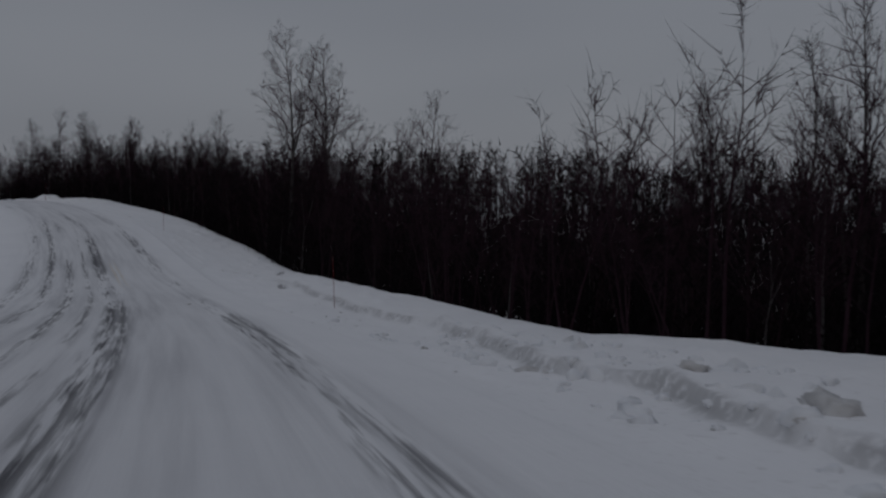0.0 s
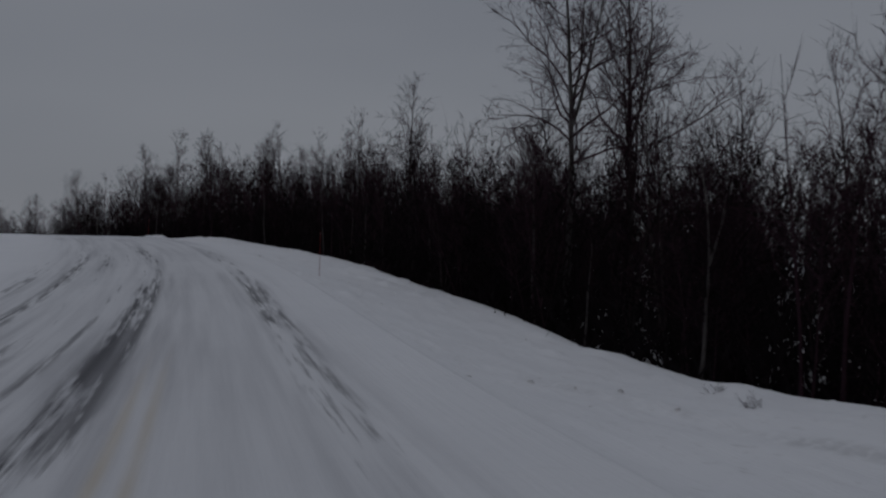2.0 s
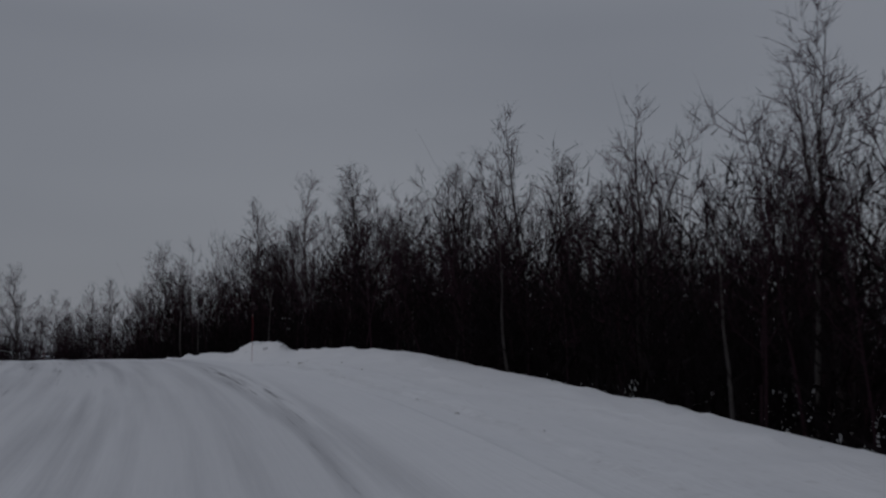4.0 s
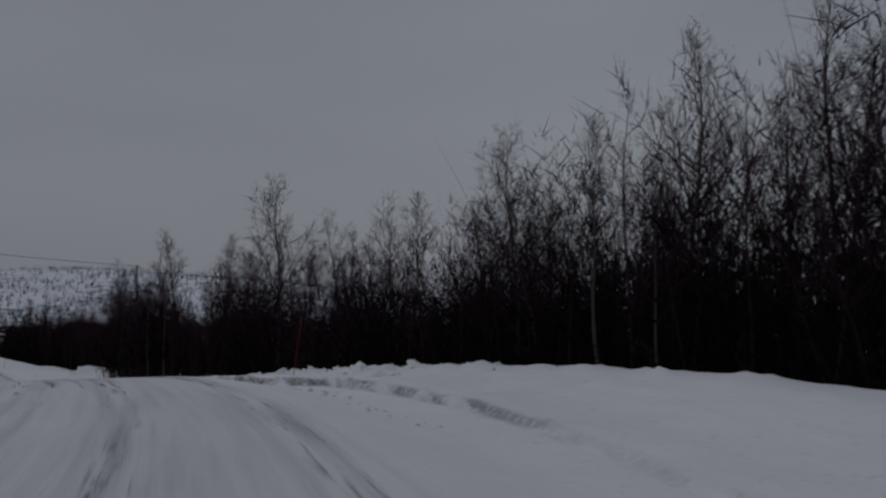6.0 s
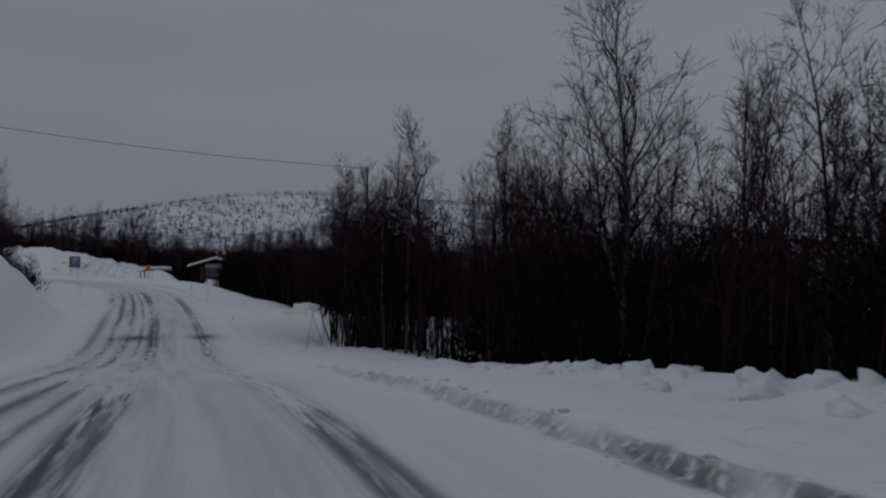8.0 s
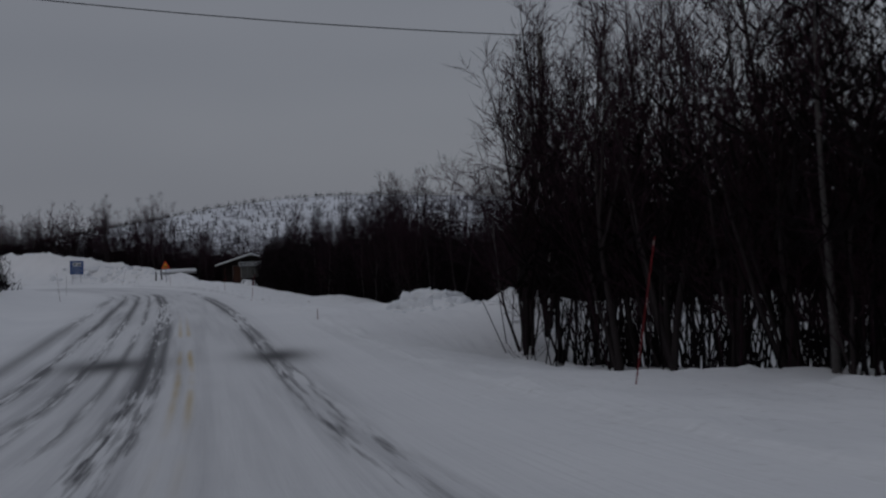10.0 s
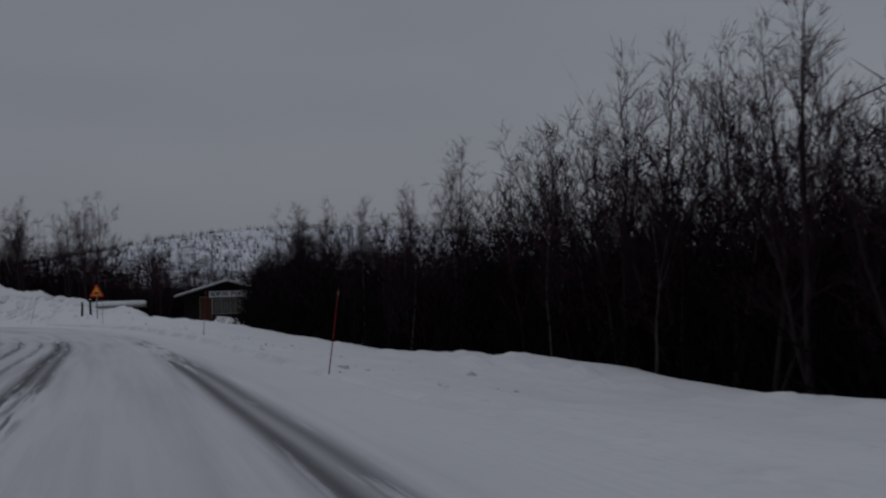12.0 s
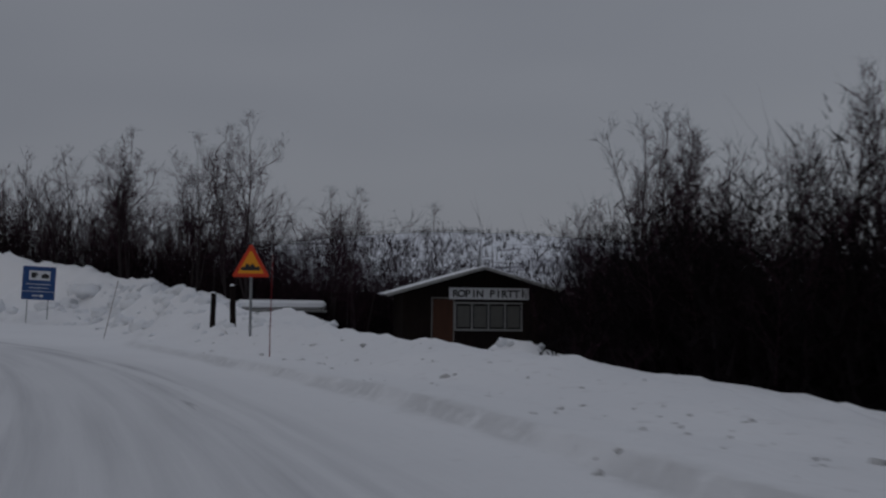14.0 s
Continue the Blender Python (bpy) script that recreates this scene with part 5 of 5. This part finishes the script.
def cabin(at, turn):
    """Low cabin: its gable front faces -y, its door and shuttered windows on that front."""
    ob = thing("cabin", pose(at[0], at[1], at[2], 0, 0, turn), "dark brown wooden cabin with name board and snowy gable roof", "cabin")
    W, L, H, rise = 7.4, 8.0, 2.75, 1.3
    half = W / 2
    wall = part("front_wall", plate([(-half, -0.6), (half, -0.6), (half, H), (0, H + rise * half / (half + 0.8)), (-half, H)], 0.15, (0, 0, 0)), DARK_WOOD, ob)
    part("rear_wall", plate([(-half, -0.6), (half, -0.6), (half, H), (0, H + rise * half / (half + 0.8)), (-half, H)], 0.15, (0, L - 0.15, 0)), DARK_WOOD, ob)
    for x in (-half + 0.075, half - 0.075):
        part("side_wall", box((0.15, L - 0.32, H + 0.6), (x, L / 2, H / 2 - 0.3), 0.005), DARK_WOOD, ob)
    n = 34
    for i in range(n):
        x = -half + W * (i + 0.5) / n
        top = H + rise * half / (half + 0.8) * (1 - abs(x) / half) - 0.03
        if -2.4 < x < -1.3:
            continue
        if -1.3 < x < 1.95:
            part("board", box((W / n * 0.78, 0.025, 1.3), (x, -0.0125, 0.25), 0), DARK_WOOD, wall)
            part("board", box((W / n * 0.78, 0.025, top - 2.4), (x, -0.0125, 2.4 + (top - 2.4) / 2), 0), DARK_WOOD, wall)
        else:
            part("board", box((W / n * 0.78, 0.025, top + 0.5), (x, -0.0125, top / 2 - 0.25), 0), DARK_WOOD, wall)
    # roof slabs with their load of snow
    slope = math.atan2(rise, half + 0.8)
    run = math.hypot(rise, half + 0.8)
    for sgn in (-1, 1):
        tilt = Matrix.Rotation(sgn * slope, 4, "Y")
        cxr = sgn * (half + 0.8) / 2
        czr = H + rise * half / (half + 0.8) - rise / 2 + 0.06
        roof = part("roof", box((run, L + 1.8, 0.10), (cxr, L / 2 - 0.1, czr), 0.01, tilt), DARK_WOOD, ob)
        part("fascia", box((run, 0.05, 0.13), (cxr, -1.03, czr + 0.02), 0.005, tilt), WHITE_WOOD, roof, "white-painted barge board")
        part("roof_snow", box((run + 0.02, L + 1.7, 0.07), (cxr, L / 2 - 0.1, czr + 0.086), 0.03, tilt), SNOW, roof, "layer of snow on the roof")
    door = part("door", box((0.95, 0.06, 2.05), (-1.82, -0.03, 1.42), 0.006), RED_WOOD, ob, "brown-red wooden door")
    for x in (-2.34, -1.32):
        part("frame", box((0.05, 0.08, 2.2), (x, -0.04, 1.42), 0.004), GREY_WOOD, door)
    part("frame", box((1.10, 0.08, 0.05), (-1.82, -0.045, 2.5), 0.004), GREY_WOOD, door)
    for i in range(4):
        x = -0.86 + 0.78 * i
        win = part("window", box((0.56, 0.03, 1.0), (x, -0.03, 1.65), 0.004), BLIND, ob, "pale covered window pane")
        for ox in (-0.31, 0.31):
            part("casing", box((0.05, 0.05, 1.1), (x + ox, -0.035, 1.65), 0.003), BLACK, win)
        part("mullion", box((0.07, 0.07, 1.16), (x + 0.39, -0.05, 1.65), 0.004), WHITE_WOOD, win)
    part("window_head", box((3.2, 0.08, 0.08), (0.32, -0.05, 2.28), 0.004), WHITE_WOOD, ob, "white window trim")
    part("window_sill", box((3.2, 0.12, 0.09), (0.32, -0.07, 1.03), 0.004), WHITE_WOOD, ob, "white window sill")
    part("corner_post", box((0.08, 0.07, 1.16), (-1.26, -0.05, 1.65), 0.004), WHITE_WOOD, ob)
    sign = part("name_board", box((3.75, 0.05, 0.54), (0.32, -0.10, 2.72), 0.006), SIGN_WHITE, ob, "white name board with dark capital letters")
    for i, ch in enumerate("ROPIN PIRTTI"):
        if ch == " ":
            continue
        cu = bpy.data.curves.new("letter", "FONT")
        cu.body, cu.size, cu.align_x, cu.extrude, cu.offset = ch, 0.47, "CENTER", 0.008, 0.014
        tmp = bpy.data.objects.new("letter_shape", cu)
        me = bpy.data.meshes.new_from_object(tmp)
        bpy.data.objects.remove(tmp)
        me.name = "letter"
        me.materials.clear()
        me.materials.append(BLACK)
        lo = new("letter", me)
        lo.parent = sign
        lo.matrix_local = pose(-1.26 + 0.287 * i, -0.135, 2.56, 90, 0, 0)
    part("chimney", rod(0.06, 0.06, 0.9, (0.3, 3.2, H + rise - 0.2), 10, 0, 0, 2), STEEL, ob, "thin metal flue")
    return ob


def shed(at, turn):
    ob = thing("shed", pose(at[0], at[1], at[2], 0, 0, turn), "small low wooden shed with thick snow on its roof", "shed")
    W, L, H = 3.9, 3.0, 1.9
    part("front_wall", box((W, 0.12, H + 0.6), (0, 0.06, H / 2 - 0.3), 0.006), DARK_WOOD, ob)
    part("rear_wall", box((W, 0.12, H + 0.6), (0, L - 0.06, H / 2 - 0.3), 0.006), DARK_WOOD, ob)
    for x in (-W / 2 + 0.06, W / 2 - 0.06):
        part("side_wall", box((0.12, L - 0.26, H + 0.6), (x, L / 2, H / 2 - 0.3), 0.006), DARK_WOOD, ob)
    roof = part("roof", box((W + 0.9, L + 0.9, 0.1), (0, L / 2, H + 0.06), 0.01), DARK_WOOD, ob)
    part("fascia", box((W + 0.9, 0.04, 0.13), (0, L / 2 - (L + 0.9) / 2 - 0.025, H + 0.06), 0.004), WHITE_WOOD, roof, "pale painted roof edge")
    bm = box((W + 0.85, L + 0.85, 0.5), (0, L / 2, H + 0.37), 0.16)
    part("roof_snow", bm, SNOW, roof, "thick pillow of snow on the roof")
    win = part("window", box((1.2, 0.04, 0.55), (0.9, -0.02, H - 0.65), 0.004), GLASS_DARK, ob)
    for z in (-0.3, 0.3):
        part("window_frame", box((1.3, 0.05, 0.06), (0.9, -0.03, H - 0.65 + z), 0.003), WHITE_WOOD, win)
    for x in (-0.62, 0.62):
        part("window_frame", box((0.06, 0.05, 0.54), (0.9 + x, -0.03, H - 0.65), 0.003), WHITE_WOOD, win)
    return ob


cabin((-156.2, 312.4, -5.98), 38.0)
shed((-169.9, 314.2, -6.25), 44.0)
